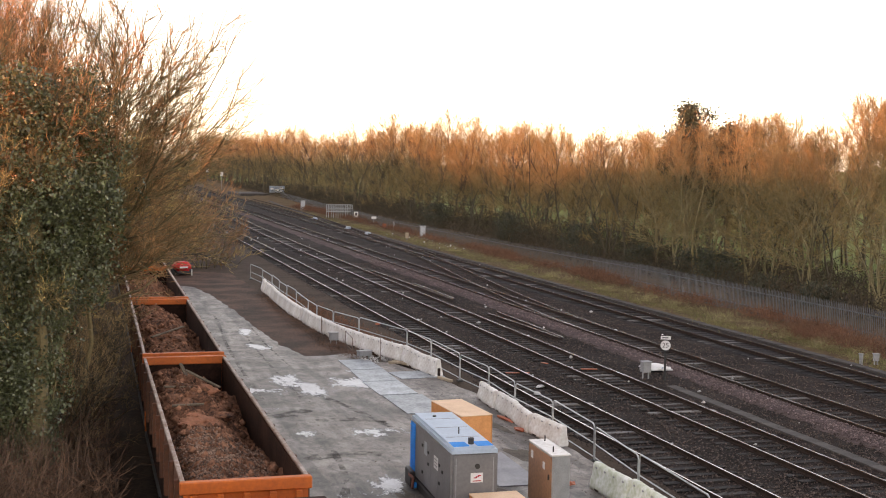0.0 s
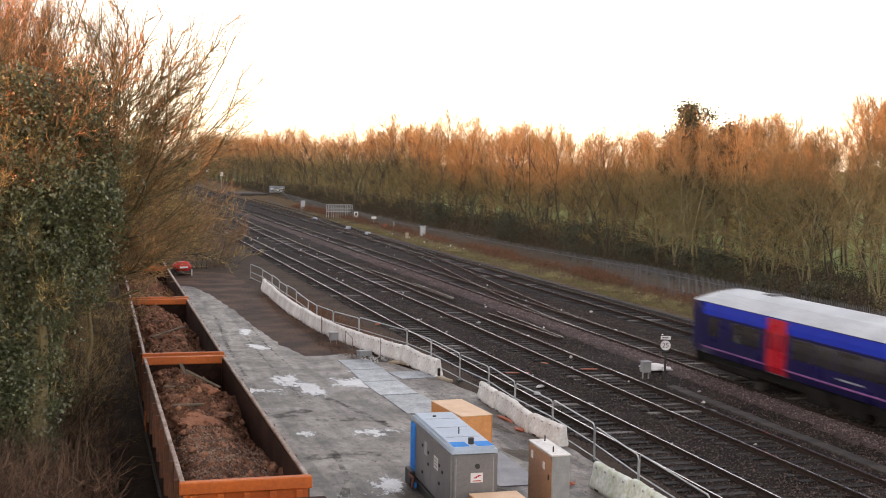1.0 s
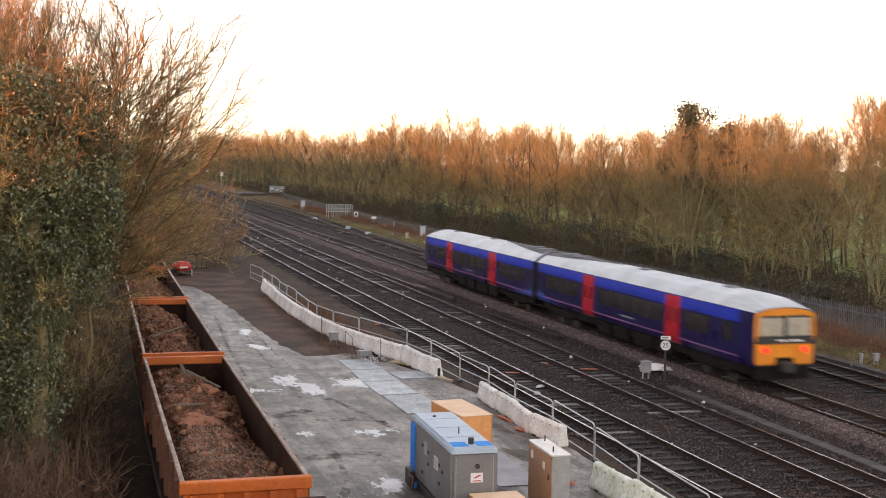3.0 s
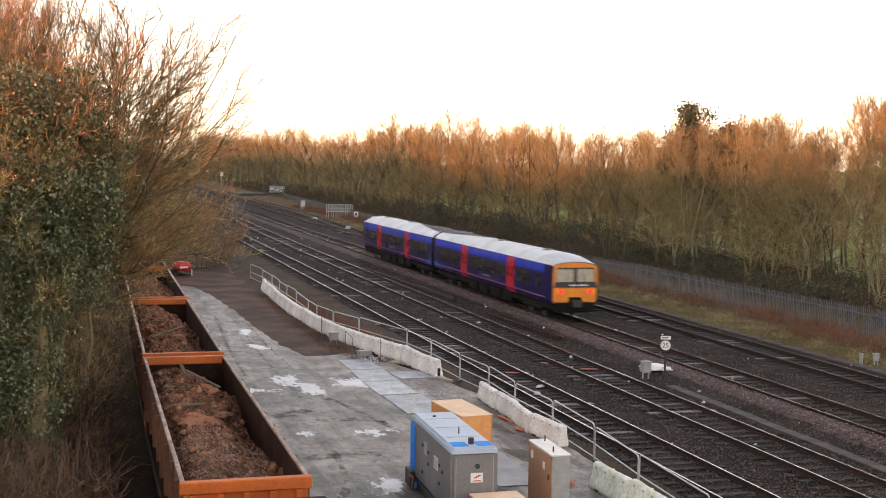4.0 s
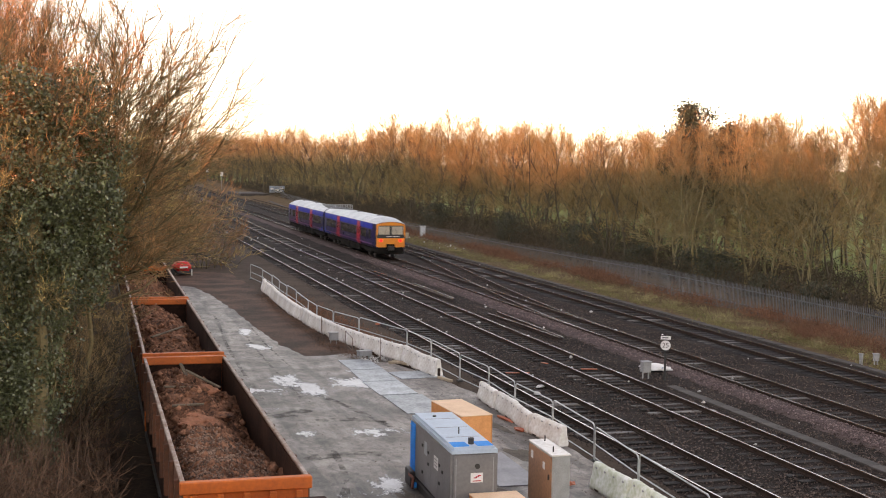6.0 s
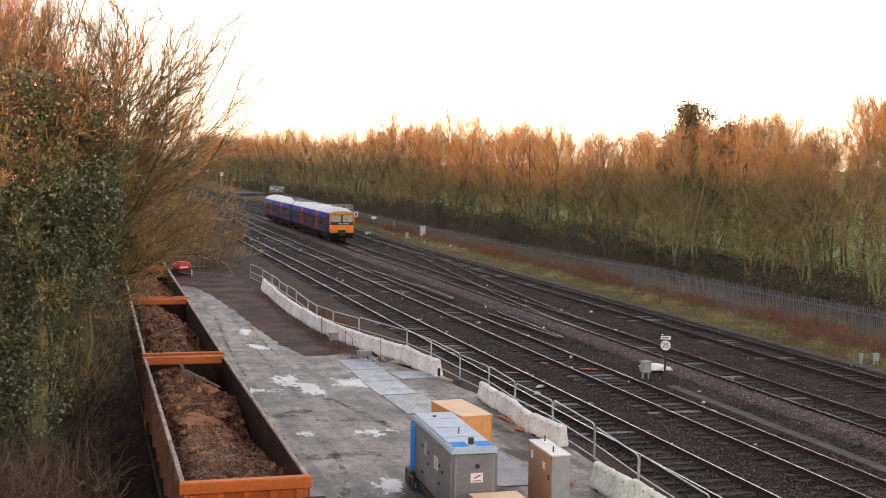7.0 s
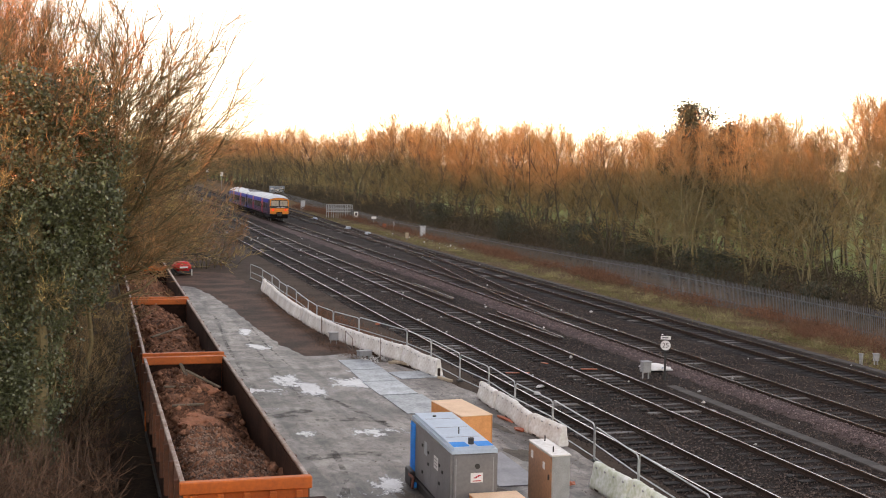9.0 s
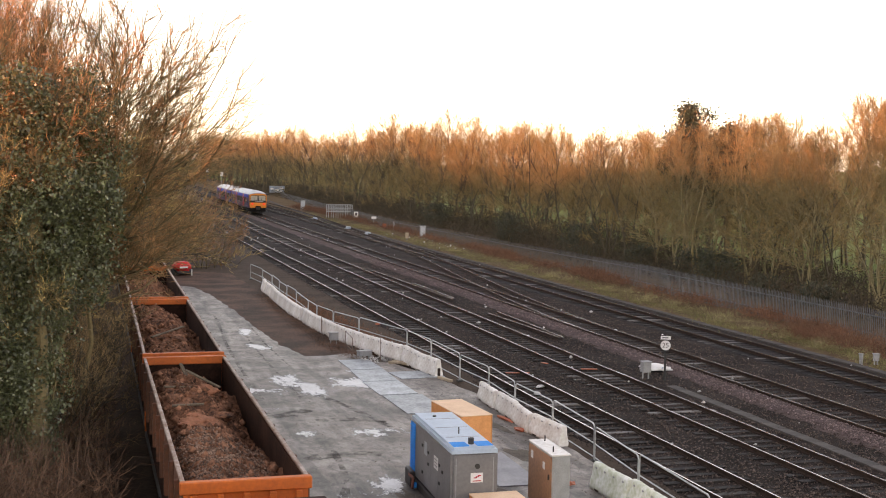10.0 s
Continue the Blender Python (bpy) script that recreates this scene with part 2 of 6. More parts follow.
def tube(points, r, sides=8, bm=None, cap=True):
    """A round bar along points."""
    b = bmesh.new()
    pts = [Vector(p) for p in points]
    rings = []
    for i, p in enumerate(pts):
        d = (pts[min(i + 1, len(pts) - 1)] - pts[max(i - 1, 0)]).normalized()
        u = d.cross(Vector((0, 0, 1)) if abs(d.z) < 0.9 else Vector((1, 0, 0))).normalized()
        v = d.cross(u)
        rr = r[i] if isinstance(r, (list, tuple)) else r
        rings.append([b.verts.new(p + (u * math.cos(a) + v * math.sin(a)) * rr) for a in (2 * math.pi * k / sides for k in range(sides))])
    for a, c in zip(rings, rings[1:]):
        for k in range(sides):
            b.faces.new((a[k], a[(k + 1) % sides], c[(k + 1) % sides], c[k]))
    if cap:
        b.faces.new(rings[0][::-1]), b.faces.new(rings[-1])
    bmesh.ops.recalc_face_normals(b, faces=b.faces)
    return join(bm, b)


def prism(outline, z0, z1, bm=None, bevel=0.0):
    """An upright slab over an outline of (x, y)."""
    b = bmesh.new()
    lo, hi = [b.verts.new((x, y, z0)) for x, y in outline], [b.verts.new((x, y, z1)) for x, y in outline]
    b.faces.new(hi), b.faces.new(lo[::-1])
    n = len(outline)
    for k in range(n):
        b.faces.new((lo[k], lo[(k + 1) % n], hi[(k + 1) % n], hi[k]))
    bmesh.ops.recalc_face_normals(b, faces=b.faces)
    if bevel:
        bmesh.ops.bevel(b, geom=[e for e in b.edges if all(v.co.z > z1 - 1e-4 for v in e.verts)], offset=bevel, segments=2, affect="EDGES")
    return join(bm, b)


def loft(profile, stations, bm=None, cap=True):
    """A skin through sections: profile(s) gives (x, z) points, s runs along y."""
    b = bmesh.new()
    rings = [[b.verts.new((x, s, z)) for x, z in profile(s)] for s in stations]
    n = len(rings[0])
    for a, c in zip(rings, rings[1:]):
        for k in range(n):
            b.faces.new((a[k], a[(k + 1) % n], c[(k + 1) % n], c[k]))
    if cap:
        b.faces.new(rings[0]), b.faces.new(rings[-1][::-1])
    bmesh.ops.recalc_face_normals(b, faces=b.faces)
    return join(bm, b)


def mesh_np(name, verts, faces, material):
    me = bpy.data.meshes.new(name)
    nv, k = len(verts), faces.shape[1]
    me.vertices.add(nv)
    me.vertices.foreach_set("co", np.asarray(verts, np.float32).ravel())
    me.loops.add(faces.size)
    me.loops.foreach_set("vertex_index", np.asarray(faces, np.int32).ravel())
    me.polygons.add(len(faces))
    me.polygons.foreach_set("loop_start", np.arange(0, faces.size, k, dtype=np.int32))
    me.polygons.foreach_set("loop_total", np.full(len(faces), k, np.int32))
    me.materials.append(material)
    me.update(calc_edges=True)
    return me


def norm(v):
    return v / np.maximum(np.linalg.norm(v, axis=1, keepdims=True), 1e-9)


def sticks(a, b, ra, rb):
    """Three-sided tapered bars from a to b, as arrays of vertices and quads."""
    d = norm(b - a)
    ref = np.where(np.abs(d[:, 2:3]) < 0.9, np.array([[0, 0, 1.0]]), np.array([[1.0, 0, 0]]))
    u = norm(np.cross(d, ref))
    v = np.cross(d, u)
    vs = []
    for p, r in ((a, ra), (b, rb)):
        for k in range(3):
            t = 2 * math.pi * k / 3
            vs.append(p + (u * math.cos(t) + v * math.sin(t)) * np.asarray(r).reshape(-1, 1))
    vs = np.stack(vs, 1).reshape(-1, 3)
    base = np.arange(len(a))[:, None] * 6
    fs = np.concatenate([base + np.array([[k, (k + 1) % 3, 3 + (k + 1) % 3, 3 + k]]) for k in range(3)])
    return vs, fs


def blades(a, b, ra, rb, rng):
    """Flat thin twigs from a to b, turned at random, as arrays of vertices and quads."""
    w = norm(np.cross(b - a, rng.normal(size=a.shape)))
    ra, rb = np.asarray(ra).reshape(-1, 1), np.asarray(rb).reshape(-1, 1)
    vs = np.stack([a - w * ra, a + w * ra, b + w * rb, b - w * rb], 1).reshape(-1, 3)
    return vs, np.arange(len(a) * 4).reshape(-1, 4)


def leaves(centres, size, rng, flat=0.6):
    """Small folded four-cornered leaves at the given places."""
    n = len(centres)
    d1 = norm(rng.normal(size=(n, 3)))
    d2 = norm(np.cross(d1, rng.normal(size=(n, 3))))
    s = (size * rng.uniform(0.6, 1.4, n))[:, None]
    vs = np.stack([centres - d1 * s, centres + d2 * s * flat, centres + d1 * s, centres - d2 * s * flat], 1).reshape(-1, 3)
    return vs, np.arange(n * 4).reshape(-1, 4)


class Limbs:
    """One level of branches: start, direction, length, thickness and upward bend."""

    def __init__(self, p, d, ln, r, bend):
        self.p, self.d, self.ln, self.r, self.bend = p, norm(d), ln, r, bend
        k = np.arange(len(p))
        self.w = norm(np.cross(self.d, np.column_stack([np.sin(k * 12.9), np.sin(k * 7.3 + 1), np.sin(k * 3.1 + 2)])))
        self.ph = k * 2.4

    def point(self, i, u):
        u = u[:, None]
        q = self.p[i] + self.d[i] * self.ln[i][:, None] * u
        q[:, 2] += self.bend[i] * self.ln[i] * u[:, 0] ** 2
        q += self.w[i] * (self.ln[i] * 0.085 * (np.sin(u[:, 0] * 5.5 + self.ph[i]) - np.sin(self.ph[i])))[:, None]
        return q

    def bars(self, steps, tip=0.35):
        i = np.arange(len(self.p))
        out = []
        for k in range(steps):
            u0, u1 = np.full(len(i), k / steps), np.full(len(i), (k + 1) / steps)
            f0, f1 = 1 - (1 - tip) * k / steps, 1 - (1 - tip) * (k + 1) / steps
            out.append((self.point(i, u0), self.point(i, u1), self.r * f0, self.r * f1))
        return out

    def shoots(self, rng, n, lo, hi, ln, spread, up, r, bend=0.15):
        i = rng.integers(0, len(self.p), n)
        u = rng.uniform(lo, hi, n)
        side = rng.normal(size=(n, 3))
        side -= (side * self.d[i]).sum(1, keepdims=True) * self.d[i]
        d = self.d[i] + norm(side) * spread
        d[:, 2] += up
        length = ln * rng.uniform(0.5, 1.25, n) * (1.15 - 0.6 * u)
        return Limbs(self.point(i, u), d, length, np.minimum(r, self.r[i] * 0.7) * rng.uniform(0.7, 1.2, n), rng.uniform(-0.2, 1.0, n) * bend)


def fuse(bars):
    parts_v, parts_f, at = [], [], 0
    for b in bars:
        v, f = sticks(*b)
        parts_v.append(v), parts_f.append(f + at)
        at += len(v)
    return np.concatenate(parts_v), np.concatenate(parts_f)


def crown_of(rng, stems, n, reach, base, low, high, bias, droop, curl):
    """Main limbs: they leave the stems flat below and steep above, and reach out to a rounded crown."""
    i = rng.integers(0, len(stems.p), n)
    u = base + (0.97 - base) * rng.random(n) ** 0.85
    v = (u - base) / (0.97 - base)
    a = rng.uniform(0, 2 * math.pi, n)
    e = np.radians(low + (high - low) * v + rng.normal(size=n) * 9)
    d = np.column_stack([np.cos(a) * np.cos(e) + bias, np.sin(a) * np.cos(e), np.sin(e)])
    d += stems.d[i] * 0.15
    ln = reach * np.sqrt(np.clip(1 - ((v - 0.30) / 0.82) ** 2, 0.08, 1)) * rng.uniform(0.6, 1.1, n)
    return Limbs(stems.point(i, u), d, ln, np.minimum(stems.r[i] * 0.5, 0.008 + 0.0065 * ln) * rng.uniform(0.8, 1.2, n), rng.uniform(-droop, curl, n))


def strips(rng, bars):
    vs, fs, at = [], [], 0
    for bar in bars:
        v, f = blades(*bar, rng)
        vs.append(v), fs.append(f + at)
        at += len(v)
    return np.concatenate(vs), np.concatenate(fs)


def bare_tree(seed, height, stems, limbs, n2, n3, n4, reach, twig_r, lean=0.1, base=0.2, r0=0.14, low=12, high=66, bias=0.0, droop=0.05, sizes=(0.34, 0.16, 0.085), foot=0.3, solid=True, curl=0.16):
    """Wood and twig meshes of a leafless tree: stems, limbs, boughs, then two kinds of short twigs."""
    rng = np.random.default_rng(seed)
    a = np.arange(stems) * 2 * math.pi / stems + rng.uniform(0, 1, stems)
    out = np.column_stack([np.cos(a), np.sin(a), np.zeros(stems)])
    s0 = Limbs(out * foot * rng.uniform(0.3, 1, stems)[:, None], out * lean * rng.uniform(0.4, 1.4, stems)[:, None] + np.array([[0, 0, 1.0]]),
               height * rng.uniform(0.78, 0.95, stems), np.full(stems, r0) * rng.uniform(0.7, 1.1, stems), rng.uniform(0, 0.02, stems))
    s1 = crown_of(rng, s0, limbs, reach, base, low, high, bias, droop, curl)
    s2 = s1.shoots(rng, n2, 0.18, 1.0, reach * sizes[0], 0.62, 0.14, 0.014, 0.3)
    s3 = s2.shoots(rng, n3, 0.1, 1.0, reach * sizes[1], 0.8, 0.12, twig_r * 1.5, 0.3)
    s4 = s3.shoots(rng, n4, 0.1, 1.0, reach * sizes[2], 0.8, 0.1, twig_r, 0.3)
    if solid:
        wood = fuse(s0.bars(8, 0.2) + s1.bars(6, 0.25) + s2.bars(3))
        return wood, strips(rng, s3.bars(2) + s4.bars(1))
    return fuse(s0.bars(5, 0.2) + s1.bars(3, 0.25)), strips(rng, s2.bars(2) + s3.bars(1) + s4.bars(1))


def tree_thing(name, label, seed, bark, twig, m, group="", **kw):
    wood, twigs = bare_tree(seed, **kw)
    t = thing(name, label, "tree", m, group)
    part("trunk", mesh_np("trunk", *wood, bark), None, t)
    part("crown", mesh_np("crown", *twigs, twig), None, t, "dense leafless twigs")
    return t


# ---- ground, ballast, verge, yard ----
def sheet(name, label, x_of, ys, nx, material, height, kind="structure", category="ground"):
    """A ground sheet between two edges: x_of(y) gives left and right, height(u, x, y) its level."""
    vs, fs = [], []
    for j, y in enumerate(ys):
        a, b = x_of(y)
        for i in range(nx + 1):
            x = a + (b - a) * i / nx
            vs.append((x, y, height(i / nx, x, y)))
    for j in range(len(ys) - 1):
        for i in range(nx):
            k = j * (nx + 1) + i
            fs.append((k, k + 1, k + nx + 2, k + nx + 1))
    ob = new(name, mesh_np(name, np.array(vs), np.array(fs), material))
    return tagged(ob, label, category, kind=kind)


def steps(a, b, d0, d1):
    """Places from a to b with steps growing from d0 to d1."""
    out, y = [a], a
    while y < b:
        y += d0 + (d1 - d0) * max(0.0, min(1.0, (y - 40) / 300.0))
        out.append(min(y, b))
    return out


def bumpy(x, y, s, h):
    return h * noise.noise(Vector((x * s, y * s, 3.7)))


g = bmesh.new()
bmesh.ops.create_grid(g, x_segments=24, y_segments=24, size=3000)
bmesh.ops.translate(g, verts=g.verts, vec=(0, 0, -1.3))
tagged(part("ground", g, M["field"]), "flat green winter meadow reaching the horizon", "ground", kind="structure")

sheet("ballast", "dark oily railway ballast under four tracks", lambda y: (14.75, 33.4), steps(-60, 640, 0.5, 6), 44, M["ballast"],
      lambda u, x, y: -0.2 + bumpy(x, y, 0.9, 0.05) - (0.3 if u in (0, 1) else 0), category="ballast")
sheet("ballast_shoulder", "pinkish grey newer ballast shoulder beside the track", lambda y: (23.35, 24.75), steps(-60, 300, 0.4, 4), 10, M["ballast_new"],
      lambda u, x, y: -0.26 + 0.16 * math.sin(min(1, u * 1.5) * math.pi / 2) * (1 if 0 < u < 1 else 0) + bumpy(x, y, 1.6, 0.05), category="ballast")
sheet("oily_bed", "blackened oily ballast bed of the outer line", lambda y: (28.9, 32.35), steps(-60, 640, 0.5, 6), 10, M["ballast_black"],
      lambda u, x, y: -0.19 + bumpy(x, y, 0.9, 0.05) - (0.12 if u in (0, 1) else 0), category="ballast")
sheet("verge", "rough winter grass verge with brown brambles beside the railway", lambda y: (33.3, 44.0), steps(-60, 640, 0.8, 6), 14, M["verge"],
      lambda u, x, y: -0.3 + 0.35 * u + bumpy(x, y, 0.5, 0.18), category="verge")
sheet("wood_floor", "dark leaf-covered earth under bare trees", lambda y: (43.8, 58.0), steps(-60, 640, 2, 8), 8, M["soil"],
      lambda u, x, y: (0.02 if u == 0 else -0.05 - 1.3 * u * u) + bumpy(x, y, 0.4, 0.15), category="ground")
sheet("yard_earth", "bare muddy earth of the railway yard", lambda y: (-30, 15.2), steps(-60, 640, 0.8, 8), 40, M["soil"],
      lambda u, x, y: (-0.2 if x > 4.7 else -0.2 - min(0.75, (4.7 - x) * 0.75)) + bumpy(x, y, 0.6, 0.06), category="ground")

def ragged(outline, step, amp, seed):
    """An outline with uneven edges."""
    out = []
    for (x0, y0), (x1, y1) in zip(outline, outline[1:] + outline[:1]):
        n = max(1, int(math.hypot(x1 - x0, y1 - y0) / step))
        for k in range(n):
            x, y = x0 + (x1 - x0) * k / n, y0 + (y1 - y0) * k / n
            out.append((x + bumpy(x + seed, y, 0.9, amp), y + bumpy(x, y + seed, 0.9, amp)))
    return out


CONCRETE = [(4.75, -40), (11.7, -40), (11.7, 20), (14.1, 27), (14.2, 34), (14.3, 41), (13.6, 47), (12.2, 52.2), (11.0, 54.0), (10.2, 53.6), (9.6, 53.2), (9.2, 56.5), (8.8, 62), (8.5, 70), (8.1, 78), (7.5, 83), (6.4, 84), (4.75, 83.5)]
part_slab = prism(ragged(CONCRETE, 0.22, 0.12, 3), -0.35, -0.1)
tagged(part("concrete_yard", part_slab, M["concrete"]), "worn grey concrete yard with dried white stains", "pavement", kind="structure")
DARK = [(9.4, 53.0), (10.3, 53.0), (11.2, 53.5), (12.4, 52.0), (12.9, 60), (12.3, 70), (11.2, 80), (10.6, 92), (8.5, 94), (6.5, 93), (5.9, 84.0), (7.2, 82.8), (7.8, 78), (8.25, 70), (8.55, 62), (8.85, 56.5)]
tagged(part("muddy_tarmac", prism(ragged(DARK, 0.22, 0.16, 9), -0.3, -0.094), M["tarmac"]), "dark brown muddy tarmac beside the concrete", "pavement", kind="structure")

# ---- tracks ----
GAUGE = 1.505
TRACKS = {"A": 16.54, "B": 20.35, "C": 25.587, "D": 30.58}


def bend(name, y):
    k = {"A": 1.0, "B": 1.0, "C": 0.15, "D": 0.2}[name]
    return TRACKS[name] + k * (max(0.0, y - 110) / 100.0) ** 2 * 1.1


def rail_mesh(path, name):
    """Foot, web and head of one rail along path of (x, y); the head's top is its own material."""
    prof = [(-0.07, -0.155), (0.07, -0.155), (0.07, -0.14), (0.012, -0.12), (0.012, -0.045), (0.036, -0.035), (0.036, -0.012), (0.021, 0.0), (-0.025, 0.0), (-0.036, -0.012), (-0.036, -0.035), (-0.012, -0.045), (-0.012, -0.12), (-0.07, -0.14)]
    b = bmesh.new()
    rings = [[b.verts.new((x + px, y, pz)) for px, pz in prof] for x, y in path]
    for a, c in zip(rings, rings[1:]):
        for k in range(14):
            f = b.faces.new((a[k], c[k], c[(k + 1) % 14], a[(k + 1) % 14]))
            f.material_index = 1 if k == 7 else 0
    return data_of(name, b, [M["rail_side"], M["rail_top"]])


def sleeper_mesh(material):
    return data_of("sleeper", box(-1.3, 1.3, -0.125, 0.125, -0.3, -0.155, 0.012), material)


SLEEPER, SLEEPER_PALE = sleeper_mesh(M["sleeper"]), sleeper_mesh(M["sleeper_pale"])


def track(key, label, pale):
    t = thing("railway_track", label, "railway track", kind="structure")
    ys = [-60, 20, 60, 100] + list(range(115, 461, 15))
    for s in (-1, 1):
        part("rail", rail_mesh([(bend(key, y) + s * GAUGE / 2, y) for y in ys], "rail"), None, t, "bright-topped rusty steel rail")
    rnd = random.Random(ord(key))
    y, n, far = 26.0, 0, bmesh.new()
    while y < 330:
        m = pose(bend(key, y), y + rnd.uniform(-0.04, 0.04), rnd.uniform(-0.025, 0.006), 0, 0, rnd.uniform(-1.2, 1.2))
        if n < 200:
            part("sleeper", SLEEPER_PALE if rnd.random() < pale else SLEEPER, None, t, at=m)
        else:
            far.from_mesh(SLEEPER)
            bmesh.ops.transform(far, matrix=m, verts=far.verts[-24:])
        n += 1
        y += 0.68
    tagged(part("far_sleepers", far, M["sleeper"], t), kind="stuff")
    return t


def lines_of(t, pts, label):
    part("rail", rail_mesh(pts, "rail"), None, t, label)


def smooth(u):
    u = max(0.0, min(1.0, u))
    return u * u * (3 - 2 * u)


for key, label, pale in (("A", "dark timber-sleepered track beside the yard fence", 0.10), ("B", "old timber-sleepered track with pale patched sleepers", 0.12),
                         ("C", "main running line on dark sleepers", 0.12), ("D", "outer running line beside the verge", 0.10)):
    track(key, label, pale)
cross = thing("crossover_track", "crossover rails linking the two outer tracks", "railway track", kind="structure")
for s in (-1, 1):
    lines_of(cross, [(25.587 + 4.993 * smooth((y - 56) / 68.0) + s * GAUGE / 2, y) for y in range(58, 127, 3)], "bright-topped rusty steel rail")
outer = thing("siding_track", "far siding curving away from the outer line", "railway track", kind="structure")
for s in (-1, 1):
    lines_of(outer, [(30.58 + 3.2 * smooth((y - 105) / 110.0) + s * GAUGE / 2, y) for y in range(108, 262, 6)], "bright-topped rusty steel rail")
tr = thing("cable_trough", "grey concrete cable trough along the verge", "cable trough", kind="structure")
LID = data_of("lid", box(-0.22, 0.22, -0.49, 0.49, -0.12, 0.0, 0.012), M["trough"])
for k in range(220):
    y = 30 + k * 1.0
    part("lid", LID, None, tr, at=pose(32.75 + 0.03 * math.sin(y * 0.7) + (max(0.0, y - 115) / 100) ** 2 * 2.2, y, -0.12 + 0.01 * math.sin(y * 3), 0, 0.5 * math.sin(y), 0.6 * math.sin(y * 1.3)))
tr = thing("cable_trough", "low concrete cable trough between two tracks", "cable trough", kind="structure")
for k in range(26):
    y = 18 + k * 1.0
    part("lid", LID, None, tr, at=pose(22.25 + 0.02 * math.sin(y), y, -0.13, 0, 0, 0.7 * math.sin(y * 1.7)))

# ---- palisade fence ----
FENCE = [(38.5, 30), (38.05, 52), (37.9, 80), (38.7, 108), (37.9, 150), (39.0, 185), (40.0, 220), (42.4, 272)]


def along(line, s):
    for (x0, y0), (x1, y1) in zip(line, line[1:]):
        d = math.hypot(x1 - x0, y1 - y0)
        if s <= d:
            return x0 + (x1 - x0) * s / d, y0 + (y1 - y0) * s / d, math.atan2(x0 - x1, y1 - y0)
        s -= d
    return None


def fence_drop(y):
    return 0.42 * max(0.0, min(1.0, (y - 80) / 28))


def palisade():
    t = thing("palisade_fence", "grey steel palisade fence along the verge", "fence", kind="structure")
    b = bmesh.new()
    out = [(-0.032, -0.25), (0.032, -0.25), (0.032, 1.38), (0.0, 1.5), (-0.032, 1.38)]
    lo = [b.verts.new((-0.006, y, z)) for y, z in out]
    hi = [b.verts.new((0.012 if abs(y) < 0.01 else 0.004, y, z)) for y, z in out]
    b.faces.new(lo), b.faces.new(hi[::-1])
    for k in range(5):
        b.faces.new((lo[k], hi[k], hi[(k + 1) % 5], lo[(k + 1) % 5]))
    bmesh.ops.recalc_face_normals(b, faces=b.faces)
    pale = data_of("pale", b, M["palisade"])
    far, s, n = bmesh.new(), 12.0, 0
    while True:
        q = along(FENCE, s)
        if q is None:
            break
        m = Matrix.Translation((q[0], q[1], 0.02 * math.sin(s * 0.31) - fence_drop(q[1]))) @ Matrix.Rotation(q[2], 4, "Z")
        if n < 300:
            part("pale", pale, None, t, at=m)
        else:
            far.from_mesh(pale)
            bmesh.ops.transform(far, matrix=m, verts=far.verts[-10:])
        n += 1
        s += 0.155 if n < 300 else 0.2
    tagged(part("far_pales", far, M["palisade"], t), kind="stuff")
    for z in (0.25, 1.15):
        part("rail", tube([(x + 0.05, y, z - fence_drop(y)) for x, y in FENCE], 0.035, 5), M["palisade"], t)


palisade()


# ---- the train ----
CAR, HALF = 22.9, 1.40


def shell(inset=0.0, z0=0.95):
    side = [(HALF - 0.10, 0.95), (HALF, 1.25), (HALF, 2.0), (HALF - 0.02, 2.75), (HALF - 0.05, 3.02)]
    top = [(1.15, 3.22), (0.80, 3.42), (0.38, 3.53), (0.0, 3.57)]
    right = [(x - inset, z) for x, z in side + top]
    return right + [(-x, z) for x, z in right[-2::-1]]


def band(z0, z1, out):
    """x of the body's side at heights z0 and z1."""
    pts = [(HALF - 0.10, 0.95), (HALF, 1.25), (HALF, 2.0), (HALF - 0.02, 2.75), (HALF - 0.05, 3.02)]
    def at(z):
        for (xa, za), (xb, zb) in zip(pts, pts[1:]):
            if za <= z <= zb:
                return xa + (xb - xa) * (z - za) / (zb - za) + out
        return pts[-1][0] + out
    return at(z0), at(z1)


def side_panel(y0, y1, z0, z1, side, out=0.012, thick=0.03):
    """A strip following the body's side."""
    zs = [z0] + [z for z in (1.25, 2.0, 2.75) if z0 < z < z1] + [z1]
    b = bmesh.new()
    rows = []
    for z in zs:
        x = band(z, z, out)[0]
        rows.append([b.verts.new((side * xx, y, z)) for y in (y0, y1) for xx in (x, x - thick)])
    for a, c in zip(rows, rows[1:]):
        for i, j in ((0, 2), (2, 3), (3, 1), (1, 0)):
            b.faces.new((a[i], a[j], c[j], c[i]))
    b.faces.new([rows[0][i] for i in (0, 1, 3, 2)]), b.faces.new([rows[-1][i] for i in (0, 2, 3, 1)])
    bmesh.ops.recalc_face_normals(b, faces=b.faces)
    return b


M["end_brown"] = mat("dark_brown_trim", (0.045, 0.036, 0.03), (0.02, 0.017, 0.015), 0.8, scale=2, fine=12, bump=0.1, spec=0.15)


